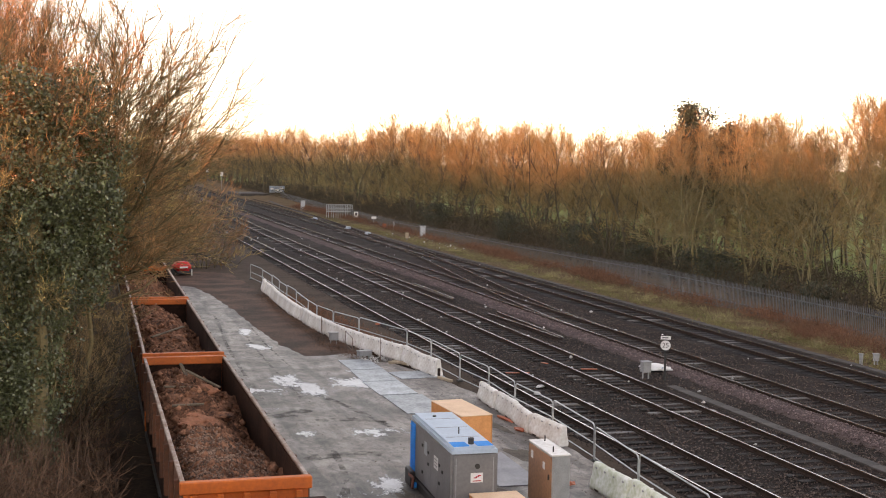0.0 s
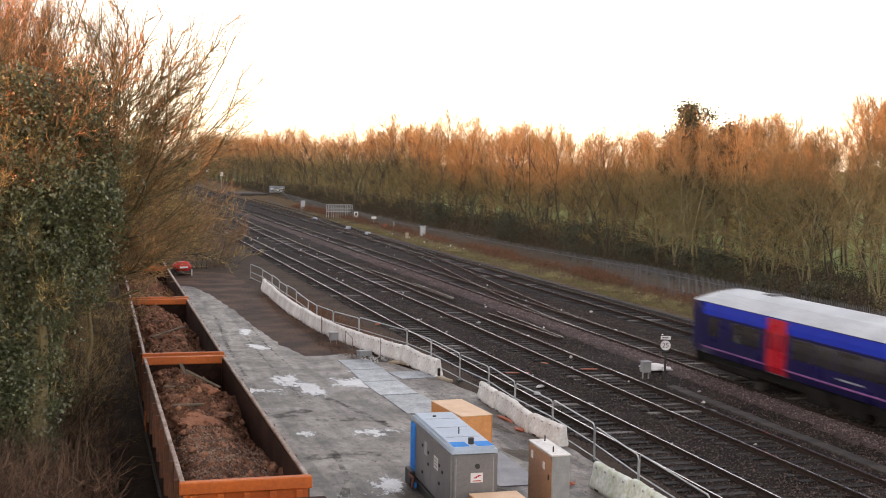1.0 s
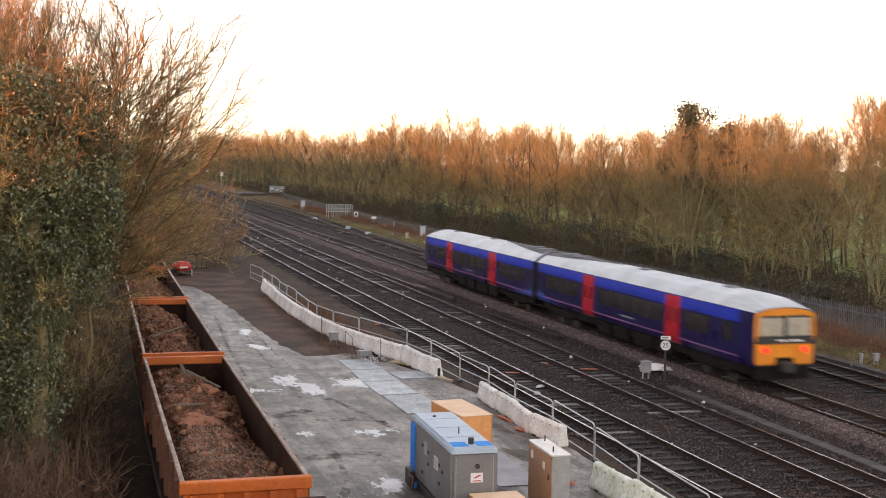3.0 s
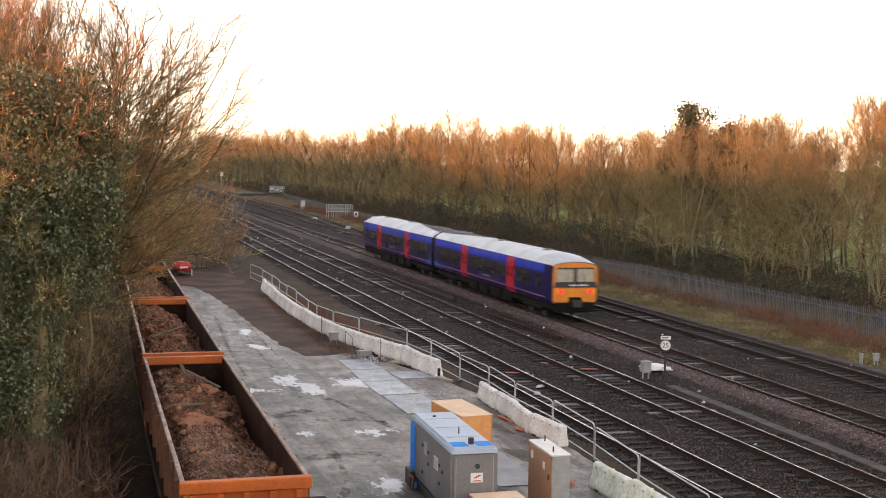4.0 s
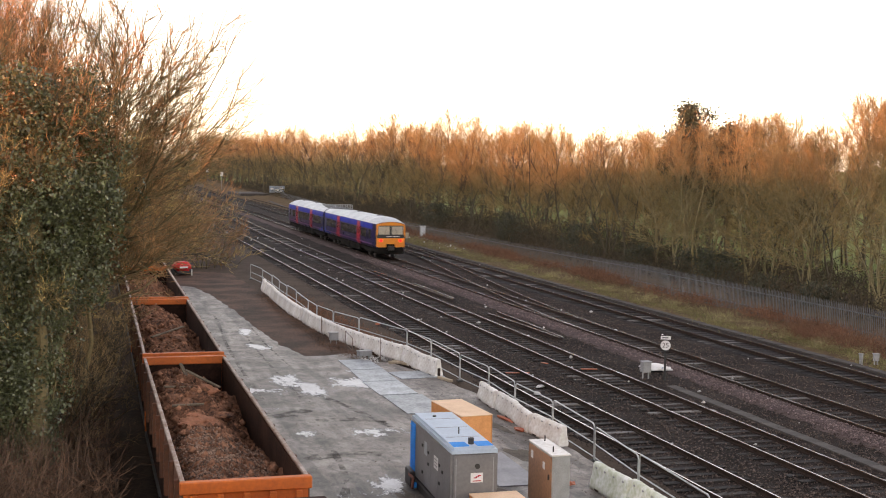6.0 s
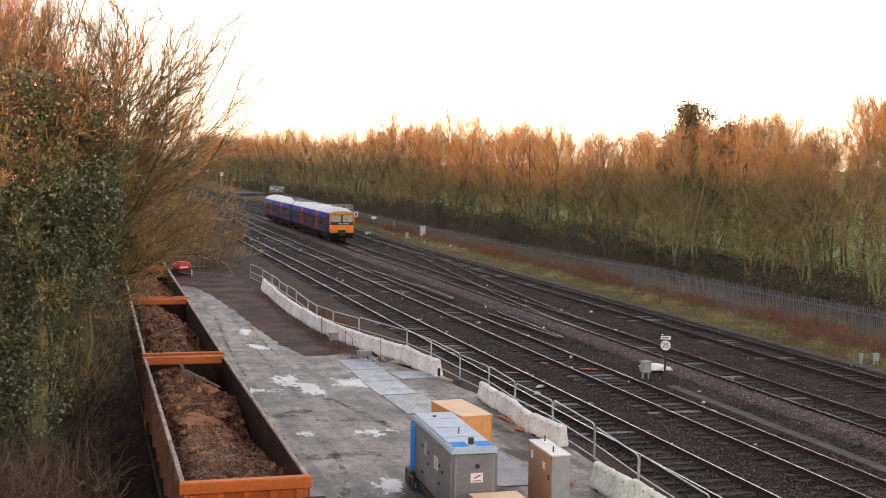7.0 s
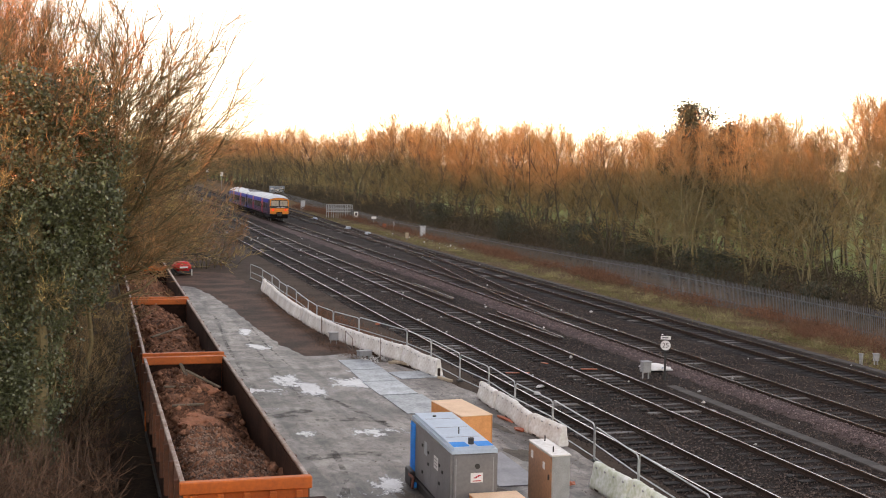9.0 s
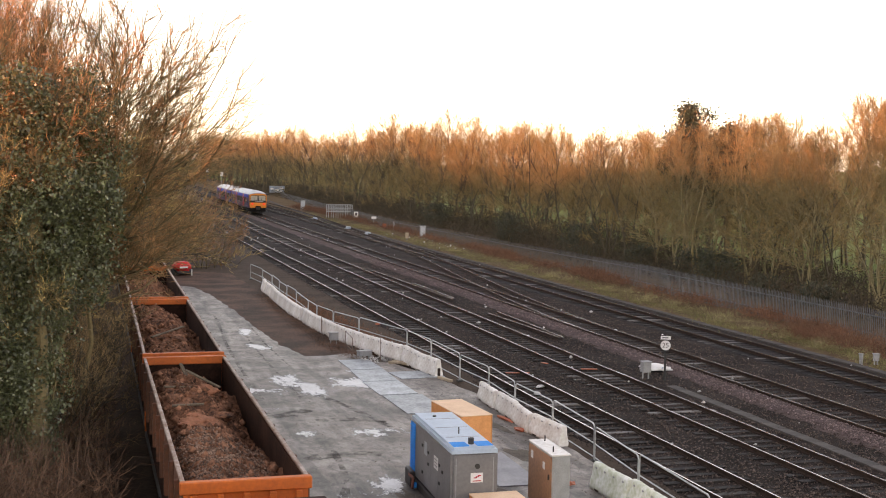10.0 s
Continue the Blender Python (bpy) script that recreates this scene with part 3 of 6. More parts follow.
def carriage(train, y0, cab_near, label):
    """One coach from y0 to y0 + CAR; the cab is at its near or its far end."""
    nose = y0 if cab_near else y0 + CAR
    d = 1 if cab_near else -1

    def prof(s):
        t = abs(s - nose)
        k = max(0.0, 1 - t / 1.7)
        return [(x * (1 - 0.06 * k * k), z - (0.62 * k * k * max(0.0, (z - 2.98)))) for x, z in shell()]
    ys = sorted([nose + d * q for q in (0, 0.15, 0.4, 0.8, 1.25, 1.7)] + [y0 + CAR * 0.5, nose + d * CAR])
    body = part("coach_body", loft(prof, ys), M["indigo"], train, label)
    mid = nose + d * CAR
    # roof skin over the shell
    b = bmesh.new()
    rows = []
    for s in [y for y in ys]:
        pts = [(x, z + 0.012) for x, z in prof(s) if z > 2.9]
        rows.append([b.verts.new((x * 1.006, s, z)) for x, z in pts])
    for a, c in zip(rows, rows[1:]):
        for k in range(len(a) - 1):
            b.faces.new((a[k], a[k + 1], c[k + 1], c[k]))
    bmesh.ops.recalc_face_normals(b, faces=b.faces)
    part("roof", b, M["roof"], body, "pale grey curved roof")
    a, c = (y0 + 1.0, y0 + CAR) if cab_near else (y0, y0 + CAR - 1.0)
    doors = [nose + d * 6.5, nose + d * 15.6]
    wins = [(nose + d * 1.5, nose + d * 2.3), (nose + d * 3.3, nose + d * 5.4), (nose + d * 7.5, nose + d * 14.3), (nose + d * 16.9, nose + d * 21.4)]
    for s in (-1, 1):
        part("upper_band", side_panel(a, c, 2.54, 3.0, s, 0.006), M["blue"], body, "bright blue band under the roof")
        part("lower_stripe", side_panel(a, c, 1.20, 1.27, s, 0.008), M["pink"], body, "thin pink stripe")
        for w0, w1 in wins:
            w0, w1 = min(w0, w1), max(w0, w1)
            n = max(1, round((w1 - w0) / 1.5))
            for k in range(n):
                p0, p1 = w0 + (w1 - w0) * k / n + 0.04, w0 + (w1 - w0) * (k + 1) / n - 0.04
                part("window", side_panel(p0, p1, 1.72, 2.44, s, 0.010), M["glass"], body, "dark glazed window")
                if k % 2 == 0:
                    part("window_vent", side_panel(p0 + 0.08, p1 - 0.08, 2.27, 2.41, s, 0.015), M["end_brown"], body, "narrow hinged window vent")
        for y in doors:
            part("door", side_panel(y - 0.66, y + 0.66, 0.97, 2.98, s, 0.016), M["red"], body, "red double-leaf sliding door")
            part("door_seam", side_panel(y - 0.012, y + 0.012, 1.0, 2.95, s, 0.019), M["door_glass"], body)
            for e in (-0.33, 0.33):
                part("door_window", side_panel(y + e - 0.17, y + e + 0.17, 1.85, 2.45, s, 0.019), M["door_glass"], body, "red-tinted door window")
            part("door_step", side_panel(y - 0.66, y + 0.66, 0.95, 0.99, s, 0.03), M["roof_dark"], body, "worn door step")
        for k in range(26):
            q = 19.6 + 0.125 * k
            z0 = 0.99 + 0.16 * ((k * 7) % 5) / 5
            z1 = z0 + 0.05 + 0.62 * (k / 26) ** 2 * (0.45 + 0.55 * ((k * 11) % 7) / 7)
            p0, p1 = sorted((nose + d * q, nose + d * (q + 0.10)))
            part("livery_patch", side_panel(p0, p1, z0, z1, s, 0.010 + 0.001 * (k % 3)), M["pink" if k % 6 == 2 else "bright_blue" if k % 3 else "blue"], body, "light blue livery flash")
        # added dark strip on the body side, so the dark coach gap looks wider
        part("end_frame", side_panel(*sorted((mid - d * 0.28, mid - d * 0.01)), 0.98, 3.0, s, 0.014), M["end_brown"], body, "added dark strip widening the gap between coaches")
        part("lettering_bar", side_panel(nose + d * 11 - 0.7, nose + d * 11 + 0.7, 1.45, 1.51, s, 0.010), M["grey_box"], body, "small white lettering")
    # a grimy strip along the crown of the roof
    b = bmesh.new()
    arch = [(0.0, 3.57), (0.38, 3.53), (0.80, 3.42), (1.15, 3.22)]

    def crown(x):
        x = abs(x)
        for (xa, za), (xb, zb) in zip(arch, arch[1:]):
            if x <= xb:
                return za + (zb - za) * (x - xa) / (xb - xa)
    rows = []
    for q, w in ((14.5, 0.08), (16.0, 0.22), (17.5, 0.42), (19.0, 0.58), (20.2, 0.70), (21.6, 0.80), (CAR - 0.1, 0.86)):
        rows.append([b.verts.new((w * e, nose + d * q, crown(w * e) + 0.026)) for e in (1, 0.8, 0.4, 0, -0.4, -0.8, -1)])
    for a1, c1 in zip(rows, rows[1:]):
        for k in range(6):
            b.faces.new((a1[k], a1[k + 1], c1[k + 1], c1[k]))
    bmesh.ops.recalc_face_normals(b, faces=b.faces)
    part("roof_grime", b, M["roof_mid"], body, "grimy exhaust-stained roof centre")
    # roof pods and soot near the inner end
    for q, w in ((4.0, 0.5), (12.0, 0.5), (19.6, 0.9), (21.2, 0.9)):
        part("roof_vent", box(-w * 0.5, w * 0.5, nose + d * q - 0.35, nose + d * q + 0.35, 3.46, 3.62, 0.04), M["roof_dark"], body, "dark roof vent")
    # cab face, standing at local y = nose
    f = nose
    o = lambda p0, p1: (min(f - d * p0, f - d * p1), max(f - d * p0, f - d * p1))
    part("cab_front", box(-1.26, 1.26, *o(-0.05, 0.06), 1.02, 1.98, 0.06, None, 2), M["yellow"], body, "yellow warning panel")
    hood = bmesh.new()
    ring = [(x * 0.985, z - 0.02) for x, z in prof(nose) if z > 1.9]
    inner = [(max(-1.13, min(1.13, x * 0.9)), min(2.9, z - 0.14)) for x, z in ring]
    for k in range(len(ring) - 1):
        quad = [hood.verts.new((x, nose - d * 0.05, z)) for x, z in (ring[k], ring[k + 1], inner[k + 1], inner[k])]
        hood.faces.new(quad)
    bmesh.ops.remove_doubles(hood, verts=hood.verts, dist=0.001)
    ext = bmesh.ops.extrude_face_region(hood, geom=list(hood.faces))
    bmesh.ops.translate(hood, verts=[v for v in ext["geom"] if isinstance(v, bmesh.types.BMVert)], vec=(0, d * 0.1, 0))
    bmesh.ops.recalc_face_normals(hood, faces=hood.faces)
    part("cab_surround", hood, M["yellow"], body, "yellow windscreen surround")
    for x0, x1 in ((-1.15, -0.03), (0.03, 1.15)):
        part("windscreen", box(x0 + 0.04, x1 - 0.04, *o(-0.02, 0.035), 2.1, 2.84, 0.04), M["screen"], body, "cab windscreen with a pale reflection in its colour")
    part("screen_frame", box(-1.15, 1.15, *o(-0.02, 0.02), 2.0, 2.92, 0.03), M["sign_black"], body, "black windscreen gasket")
    for s in (-1, 1):
        part("wiper", tube([(s * 0.55, f - d * 0.05, 2.1), (s * 0.42, f - d * 0.055, 2.62)], 0.014, 5), M["sign_black"], body, "black wiper arm")
    part("dark_band", box(-1.22, 1.22, *o(-0.02, 0.075), 1.80, 2.12, 0.03), M["sign_black"], body, "black band under the windscreen")
    for x0, x1 in ((-0.35, 0.1), (0.2, 0.75)):
        part("print_bar", box(x0, x1, *o(0.07, 0.08), 1.92, 1.98), M["sign_white"], body, "small white lettering")
    for s in (-1, 1):
        part("tail_lamp", tube([(s * 0.85, f - d * 0.05, 1.60), (s * 0.85, f - d * 0.09, 1.60)], 0.12, 12), M["tail"], body, "lit red tail lamp")
        part("headlamp", tube([(s * 0.58, f - d * 0.05, 1.60), (s * 0.58, f - d * 0.085, 1.60)], 0.10, 12), M["yellow"], body, "unlit round headlamp")
    part("coupler_pocket", box(-0.42, 0.42, *o(-0.1, 0.075), 0.9, 1.34, 0.05), M["under"], body, "black coupler pocket")
    part("coupler", box(-0.26, 0.26, *o(-0.1, 0.42), 0.76, 1.16, 0.05), M["black"], body, "black automatic coupler")
    part("valance", box(-1.15, 1.15, *o(-0.3, 0.05), 0.45, 1.03, 0.05), M["under"], body, "dark front valance")
    # underframe and bogies
    part("underframe", box(-1.15, 1.15, y0 + 0.5, y0 + CAR - 0.5, 0.55, 0.96, 0.05), M["under"], train, "dark dirty underframe")
    for q, ln in ((7.5, 1.6), (9.6, 2.0), (12.0, 1.5), (14.0, 1.6)):
        part("equipment_box", box(-1.25, 1.25, y0 + q - ln / 2, y0 + q + ln / 2, 0.32, 0.9, 0.05), M["under"], train, "grimy underfloor equipment box")
    for q in (3.4, CAR - 3.4):
        bogie = part("bogie", box(-1.2, 1.2, y0 + q - 1.6, y0 + q + 1.6, 0.42, 0.72, 0.06), M["under"], train, "dark bogie frame")
        for e in (-1.05, 1.05):
            for s in (-1, 1):
                part("wheel", tube([(s * 0.70, y0 + q + e, 0.42), (s * 0.83, y0 + q + e, 0.42)], 0.42, 20), M["black"], bogie, "steel wheel")
    return mid


def build_train():
    t = thing("passenger_train", "two-coach blue diesel train with red doors and yellow cab ends", "train")
    carriage(t, 0.0, True, "dark blue coach body")
    carriage(t, CAR + 0.4, False, "dark blue coach body")
    part("gangway", box(-0.75, 0.75, CAR - 0.05, CAR + 0.45, 0.9, 3.35, 0.05), M["black"], t, "black gangway between the coaches")
    return t


train = build_train()


# ---- spoil wagons ----
M["gravel"] = mat("loose_gravel", (0.28, 0.175, 0.125), (0.12, 0.076, 0.056), 0.9, scale=3, fine=20, bump=0.2, island=0.6, spec=0.2)
M["clay"] = mat("red_clay", (0.42, 0.18, 0.105), (0.20, 0.09, 0.055), 0.9, scale=2.2, fine=14, bump=0.8, depth=0.04, contrast=0.6, spec=0.12)
WAG = 15.0


def wagon(m, beam):
    t = thing("spoil_wagon", "orange open-topped wagon loaded with brown spoil", "wagon", m, "train of spoil wagons")
    w, z0, z1 = 1.19, 0.1, 2.3
    for s in (-1, 1):
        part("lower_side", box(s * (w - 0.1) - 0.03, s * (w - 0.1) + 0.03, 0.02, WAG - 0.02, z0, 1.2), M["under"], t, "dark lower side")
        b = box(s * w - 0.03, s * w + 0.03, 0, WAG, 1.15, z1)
        body = part("side_panel", b, M["orange_side_shade"], t, "orange wagon side")
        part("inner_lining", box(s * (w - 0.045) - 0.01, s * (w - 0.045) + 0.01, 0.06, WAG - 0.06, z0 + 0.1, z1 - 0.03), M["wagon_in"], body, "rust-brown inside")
        part("top_rim", box(s * w - 0.045, s * w + 0.045, 0.0, WAG, z1, z1 + 0.06, 0.015), M["rim"], body, "scuffed pale top rim")
        for k in range(10):
            y = 0.6 + k * (WAG - 1.2) / 9
            part("rib", box(s * (w + 0.03) - (0.1 if s < 0 else 0), s * (w + 0.03) + (0.1 if s > 0 else 0), y - 0.07, y + 0.07, 1.15, z1 - 0.02, 0.012), M["orange_side_shade"], body)
    for y, s in ((0.0, -1), (WAG, 1)):
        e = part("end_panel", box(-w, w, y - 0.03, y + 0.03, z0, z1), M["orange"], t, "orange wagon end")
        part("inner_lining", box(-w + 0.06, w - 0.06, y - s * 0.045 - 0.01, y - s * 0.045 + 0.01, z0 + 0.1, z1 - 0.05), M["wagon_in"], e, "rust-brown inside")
        part("end_beam", box(-w - 0.07, w + 0.07, y - 0.10, y + 0.09, z1 - 0.16, z1 + 0.08, 0.02), beam, e, "bright orange end beam")
        for k in range(5):
            x = -1.0 + k * 0.5
            part("end_rib", box(x - 0.06, x + 0.06, y + s * 0.03 - (0.11 if s < 0 else 0), y + s * 0.03 + (0.11 if s > 0 else 0), z0, z1 - 0.17, 0.012), M["orange"], e)
        part("buffer_beam", box(-1.15, 1.15, y - 0.15 + s * 0.1, y + 0.15 + s * 0.1, -0.15, 0.2, 0.03), M["black"], e, "black buffer beam")
    part("floor", box(-w, w, 0, WAG, z0 - 0.12, z0), M["black"], t)
    for q in (2.4, WAG - 2.4):
        bo = part("bogie", box(-1.05, 1.05, q - 1.3, q + 1.3, -0.45, -0.12, 0.05), M["black"], t, "black bogie")
        for e in (-0.9, 0.9):
            for s in (-1, 1):
                part("wheel", tube([(s * 0.7, q + e, -0.45), (s * 0.83, q + e, -0.45)], 0.42, 16), M["black"], bo)
    return t


def spoil(m, seed, label, gravel=0):
    """The heap in one wagon: an uneven mound with clods and stones on it."""
    rng = np.random.default_rng(seed)
    nx, ny, w = 40, 240, 1.12
    xs, ys = np.linspace(-w, w, nx), np.linspace(0.08, WAG - 0.08, ny)

    def level(x, y):
        h = 2.12 - 0.62 * smooth((x + 0.1) / 1.2) + 0.12 * math.sin(y * 0.9 + seed) - 0.25 * smooth((-x - 0.7) / 0.4)
        h -= 0.5 * max(0.0, 1 - (WAG - y) / 1.6) * max(0, x + 0.3)
        h += 0.22 * noise.noise(Vector((x * 1.4, y * 0.9, seed))) + 0.19 * noise.noise(Vector((x * 3.5, y * 3.5, seed + 9))) + 0.07 * noise.noise(Vector((x * 9, y * 9, seed)))
        return min(h, 2.22)
    vs = np.array([(x, y, level(x, y)) for y in ys for x in xs])
    k = (np.arange(ny - 1)[:, None] * nx + np.arange(nx - 1)[None]).ravel()
    fs = np.column_stack([k, k + 1, k + nx + 1, k + nx])
    t = tagged(new("spoil_heap", mesh_np("spoil_heap", vs, fs, M["spoil"])), label, "spoil", "spoil in the wagons", "stuff")
    t.matrix_basis = m
    n = 3200
    cx, cy = rng.uniform(-1.05, 1.05, n), rng.uniform(0.15, WAG - 0.15, n)
    r = 0.015 + 0.12 * rng.random(n) ** 7
    octa = np.array([(1, 0, 0), (-1, 0, 0), (0, 1, 0), (0, -1, 0), (0, 0, 1), (0, 0, -1)], float)
    tri = np.array([(0, 2, 4), (2, 1, 4), (1, 3, 4), (3, 0, 4), (2, 0, 5), (1, 2, 5), (3, 1, 5), (0, 3, 5)])
    c = np.column_stack([cx, cy, [level(a, b) for a, b in zip(cx, cy)]])
    v = c[:, None] + octa[None] * r[:, None, None] * rng.uniform(0.6, 1.4, (n, 6, 1))
    if gravel:
        gx, gy = rng.uniform(-1.05, 1.0, gravel), 0.15 + 5.5 * rng.random(gravel) ** 1.4
        gc = np.column_stack([gx, gy, [level(a, b) + 0.012 for a, b in zip(gx, gy)]])
        gv = gc[:, None] + octa[None] * rng.uniform(0.012, 0.034, gravel)[:, None, None] * rng.uniform(0.6, 1.4, (gravel, 6, 1))
        part("gravel", mesh_np("gravel", gv.reshape(-1, 3), (np.arange(gravel)[:, None, None] * 6 + tri[None]).reshape(-1, 3), M["gravel"]), None, t)["kind"] = "stuff"
    part("clods", mesh_np("clods", v.reshape(-1, 3), (np.arange(n)[:, None, None] * 6 + tri[None]).reshape(-1, 3), M["clod"]), None, t)["kind"] = "stuff"


def stick(m, ln):
    tagged(part("broken_timber", box(-0.05, 0.05, -ln / 2, ln / 2, 0, 0.05, 0.01), M["old_wood"], at=m), "broken timber lying on the spoil", "timber", "timbers in the spoil")


def rubble(m, size, seed, material):
    b = bmesh.new()
    bmesh.ops.create_icosphere(b, subdivisions=3, radius=1)
    for v in b.verts:
        k = 1 + 0.45 * noise.noise(v.co * 1.4 + Vector((seed, 0, 0))) + 0.2 * noise.noise(v.co * 4 + Vector((0, seed, 0)))
        v.co = Vector((v.co.x * size[0], v.co.y * size[1], v.co.z * size[2])) * k
    tagged(part("rubble_block", b, material, at=m), "reddish lump of clay lying on the spoil", "rubble", "lumps in the spoil")


for k, (x, y, z, a, b, c, rz) in enumerate(((2.75, 29.8, 2.1, 0.5, 0.36, 0.16, 20), (3.25, 28.3, 2.0, 0.22, 0.2, 0.12, 50), (2.65, 25.5, 2.02, 0.2, 0.26, 0.13, 0), (2.6, 32.0, 2.15, 0.4, 0.22, 0.12, 70), (3.2, 33.8, 2.15, 0.3, 0.5, 0.14, 30), (3.1, 43.5, 2.15, 0.4, 0.5, 0.16, 10), (2.7, 30.3, 2.15, 0.3, 0.2, 0.1, 120), (3.45, 31.2, 1.95, 0.25, 0.3, 0.12, 15))):
    rubble(pose(x, y, z, 0, 0, rz), (a, b, c), 7.3 * k, M["spoil" if k % 2 else "clay"])
for x, y, z, rx, rz, ln in ((3.3, 35.2, 2.2, 12, 35, 1.5), (2.7, 34.0, 2.2, 4, 95, 1.1), (2.6, 31.5, 2.2, -3, 80, 0.8), (3.0, 45.0, 2.2, 3, -35, 2.2), (2.9, 36.4, 2.2, 20, 10, 1.0)):
    stick(pose(x, y, z, rx, 0, rz), ln)
WAGONS = [(3.03, 23.35, -0.1), (3.08, 39.1, -0.6), (3.27, 54.9, -0.5), (3.42, 70.7, -0.4), (3.53, 86.5, -0.4), (3.64, 102.3, -0.4), (3.02, 6.75, 0)]
for k, (x, y, rz) in enumerate(WAGONS):
    wagon(pose(x, y, 0, 0, 0, rz), M["wagon_in"] if k == 6 else M["orange"])
    spoil(pose(x, y, 0, 0, 0, rz), 11 + k, "brown earth and rubble spoil filling the wagon", 6500 if k == 0 else 0)
sid = thing("siding_track", "rusty siding under the spoil wagons", "railway track", kind="structure")
for s in (-1, 1):
    part("rail", rail_mesh([(3.03 + s * GAUGE / 2, -30), (3.05 + s * GAUGE / 2, 38), (3.42 + s * GAUGE / 2, 75), (4.2 + s * GAUGE / 2, 170)], "rail"), None, sid, at=pose(0, 0, -0.87))


# ---- yard: stains and steel plates ----
def blob(cx, cy, rx, ry, rz, seed, z):
    """A thin irregular patch."""
    out = []
    for k in range(24):
        a = 2 * math.pi * k / 24
        f = 0.72 + 0.45 * noise.noise(Vector((math.cos(a) * 1.6 + seed, math.sin(a) * 1.6, 0))) + 0.2 * noise.noise(Vector((math.cos(a) * 5, math.sin(a) * 5 + seed, 4)))
        x, y = math.cos(a) * rx * f, math.sin(a) * ry * f
        out.append((cx + x * math.cos(rz) - y * math.sin(rz), cy + x * math.sin(rz) + y * math.cos(rz)))
    return prism(out, -0.099, z)


# centre, half width, half length, turn, strength
STAINS = [(6.4, 45.3, 1.5, 1.3, 0.1, 0.62), (8.0, 46.2, 0.75, 2.6, 0.22, 0.86), (10.2, 45.9, 1.1, 1.7, 0.1, 0.82), (10.75, 48.6, 0.5, 1.7, 0.1, 0.6),
          (7.76, 61.0, 0.34, 1.2, 0.0, 0.9), (7.75, 56.1, 0.5, 1.0, 0.2, 0.9), (6.4, 37.9, 1.9, 0.8, 0.05, 0.55), (9.1, 37.8, 2.0, 0.9, 0.0, 0.66), (8.0, 31.2, 1.3, 1.0, 0.0, 0.72), (6.9, 30.6, 1.8, 0.9, 0.0, 0.55), (6.8, 42.0, 1.9, 1.6, 0.2, 0.42)]


def stain_mat():
    """White cement that thins out in scraped streaks from the middle of its patch."""
    m = mat("scraped_white_cement", (0.86, 0.86, 0.85), (0.66, 0.65, 0.63), 0.7, scale=2, fine=14, bump=0.2)
    n, l = m.node_tree.nodes, m.node_tree.links
    tc, geo, info = n.new("ShaderNodeTexCoord"), n.new("ShaderNodeNewGeometry"), n.new("ShaderNodeObjectInfo")
    ln = n.new("ShaderNodeVectorMath")
    ln.operation = "LENGTH"
    l.new(tc.outputs["Object"], ln.inputs[0])
    total = n.new("ShaderNodeMath")
    total.operation = "MULTIPLY_ADD"
    total.inputs[1].default_value = -0.55
    l.new(ln.outputs["Value"], total.inputs[0]), l.new(info.outputs["Alpha"], total.inputs[2])
    out = total.outputs[0]
    for sc, stretch, weight in ((1.5, (1, 0.28, 1), 1.5), (6.0, (1, 0.6, 1), 0.9), (22.0, (1, 1, 1), 0.6)):
        mp, nz, ad = n.new("ShaderNodeMapping"), n.new("ShaderNodeTexNoise"), n.new("ShaderNodeMath")
        mp.inputs["Scale"].default_value, mp.inputs["Rotation"].default_value = stretch, (0, 0, 0.16)
        nz.inputs["Scale"].default_value, nz.inputs["Detail"].default_value = sc, 4
        l.new(geo.outputs["Position"], mp.inputs[0]), l.new(mp.outputs[0], nz.inputs["Vector"])
        shift = n.new("ShaderNodeMath")
        shift.operation = "MULTIPLY_ADD"
        shift.inputs[1].default_value, shift.inputs[2].default_value = weight, -0.5 * weight
        l.new(nz.outputs[0], shift.inputs[0])
        ad.operation = "ADD"
        l.new(out, ad.inputs[0]), l.new(shift.outputs[0], ad.inputs[1])
        out = ad.outputs[0]
    mr = n.new("ShaderNodeMapRange")
    mr.inputs[1].default_value, mr.inputs[2].default_value = 0.40, 0.58
    l.new(out, mr.inputs[0]), l.new(mr.outputs[0], n["Principled BSDF"].inputs["Alpha"])
    return m


M["cement"] = stain_mat()
for k, (x, y, a, b, r, strong) in enumerate(STAINS):
    bm = bmesh.new()
    bmesh.ops.create_circle(bm, cap_ends=True, segments=28, radius=1.25)
    t = part("white_stain", bm, M["cement"], at=Matrix.Translation((x, y, -0.095 + 0.0004 * k)) @ Matrix.Rotation(r, 4, "Z") @ Matrix.Diagonal((a, b, 1, 1)))
    t.color = (1, 1, 1, strong)
    tagged(t, "dried white cement spill on the concrete", "stain", "cement spills", "stuff")

for k, (x, y, a, b, r) in enumerate(((10.6, 29.0, 0.75, 1.6, 0.1), (11.9, 30.6, 0.6, 1.2, 0.4), (12.6, 33.5, 0.5, 1.4, 0.2), (8.0, 29.6, 0.4, 1.8, 0.0), (12.9, 38.5, 0.35, 2.2, 0.1), (12.4, 51.2, 0.9, 0.7, 0)  )):
    tagged(part("mud_patch", blob(x, y, a, b, r, 9.7 * k, -0.0965 + 0.0003 * k), M["mud"]), "dark mud and grit trodden onto the concrete", "mud", "mud patches", "stuff")

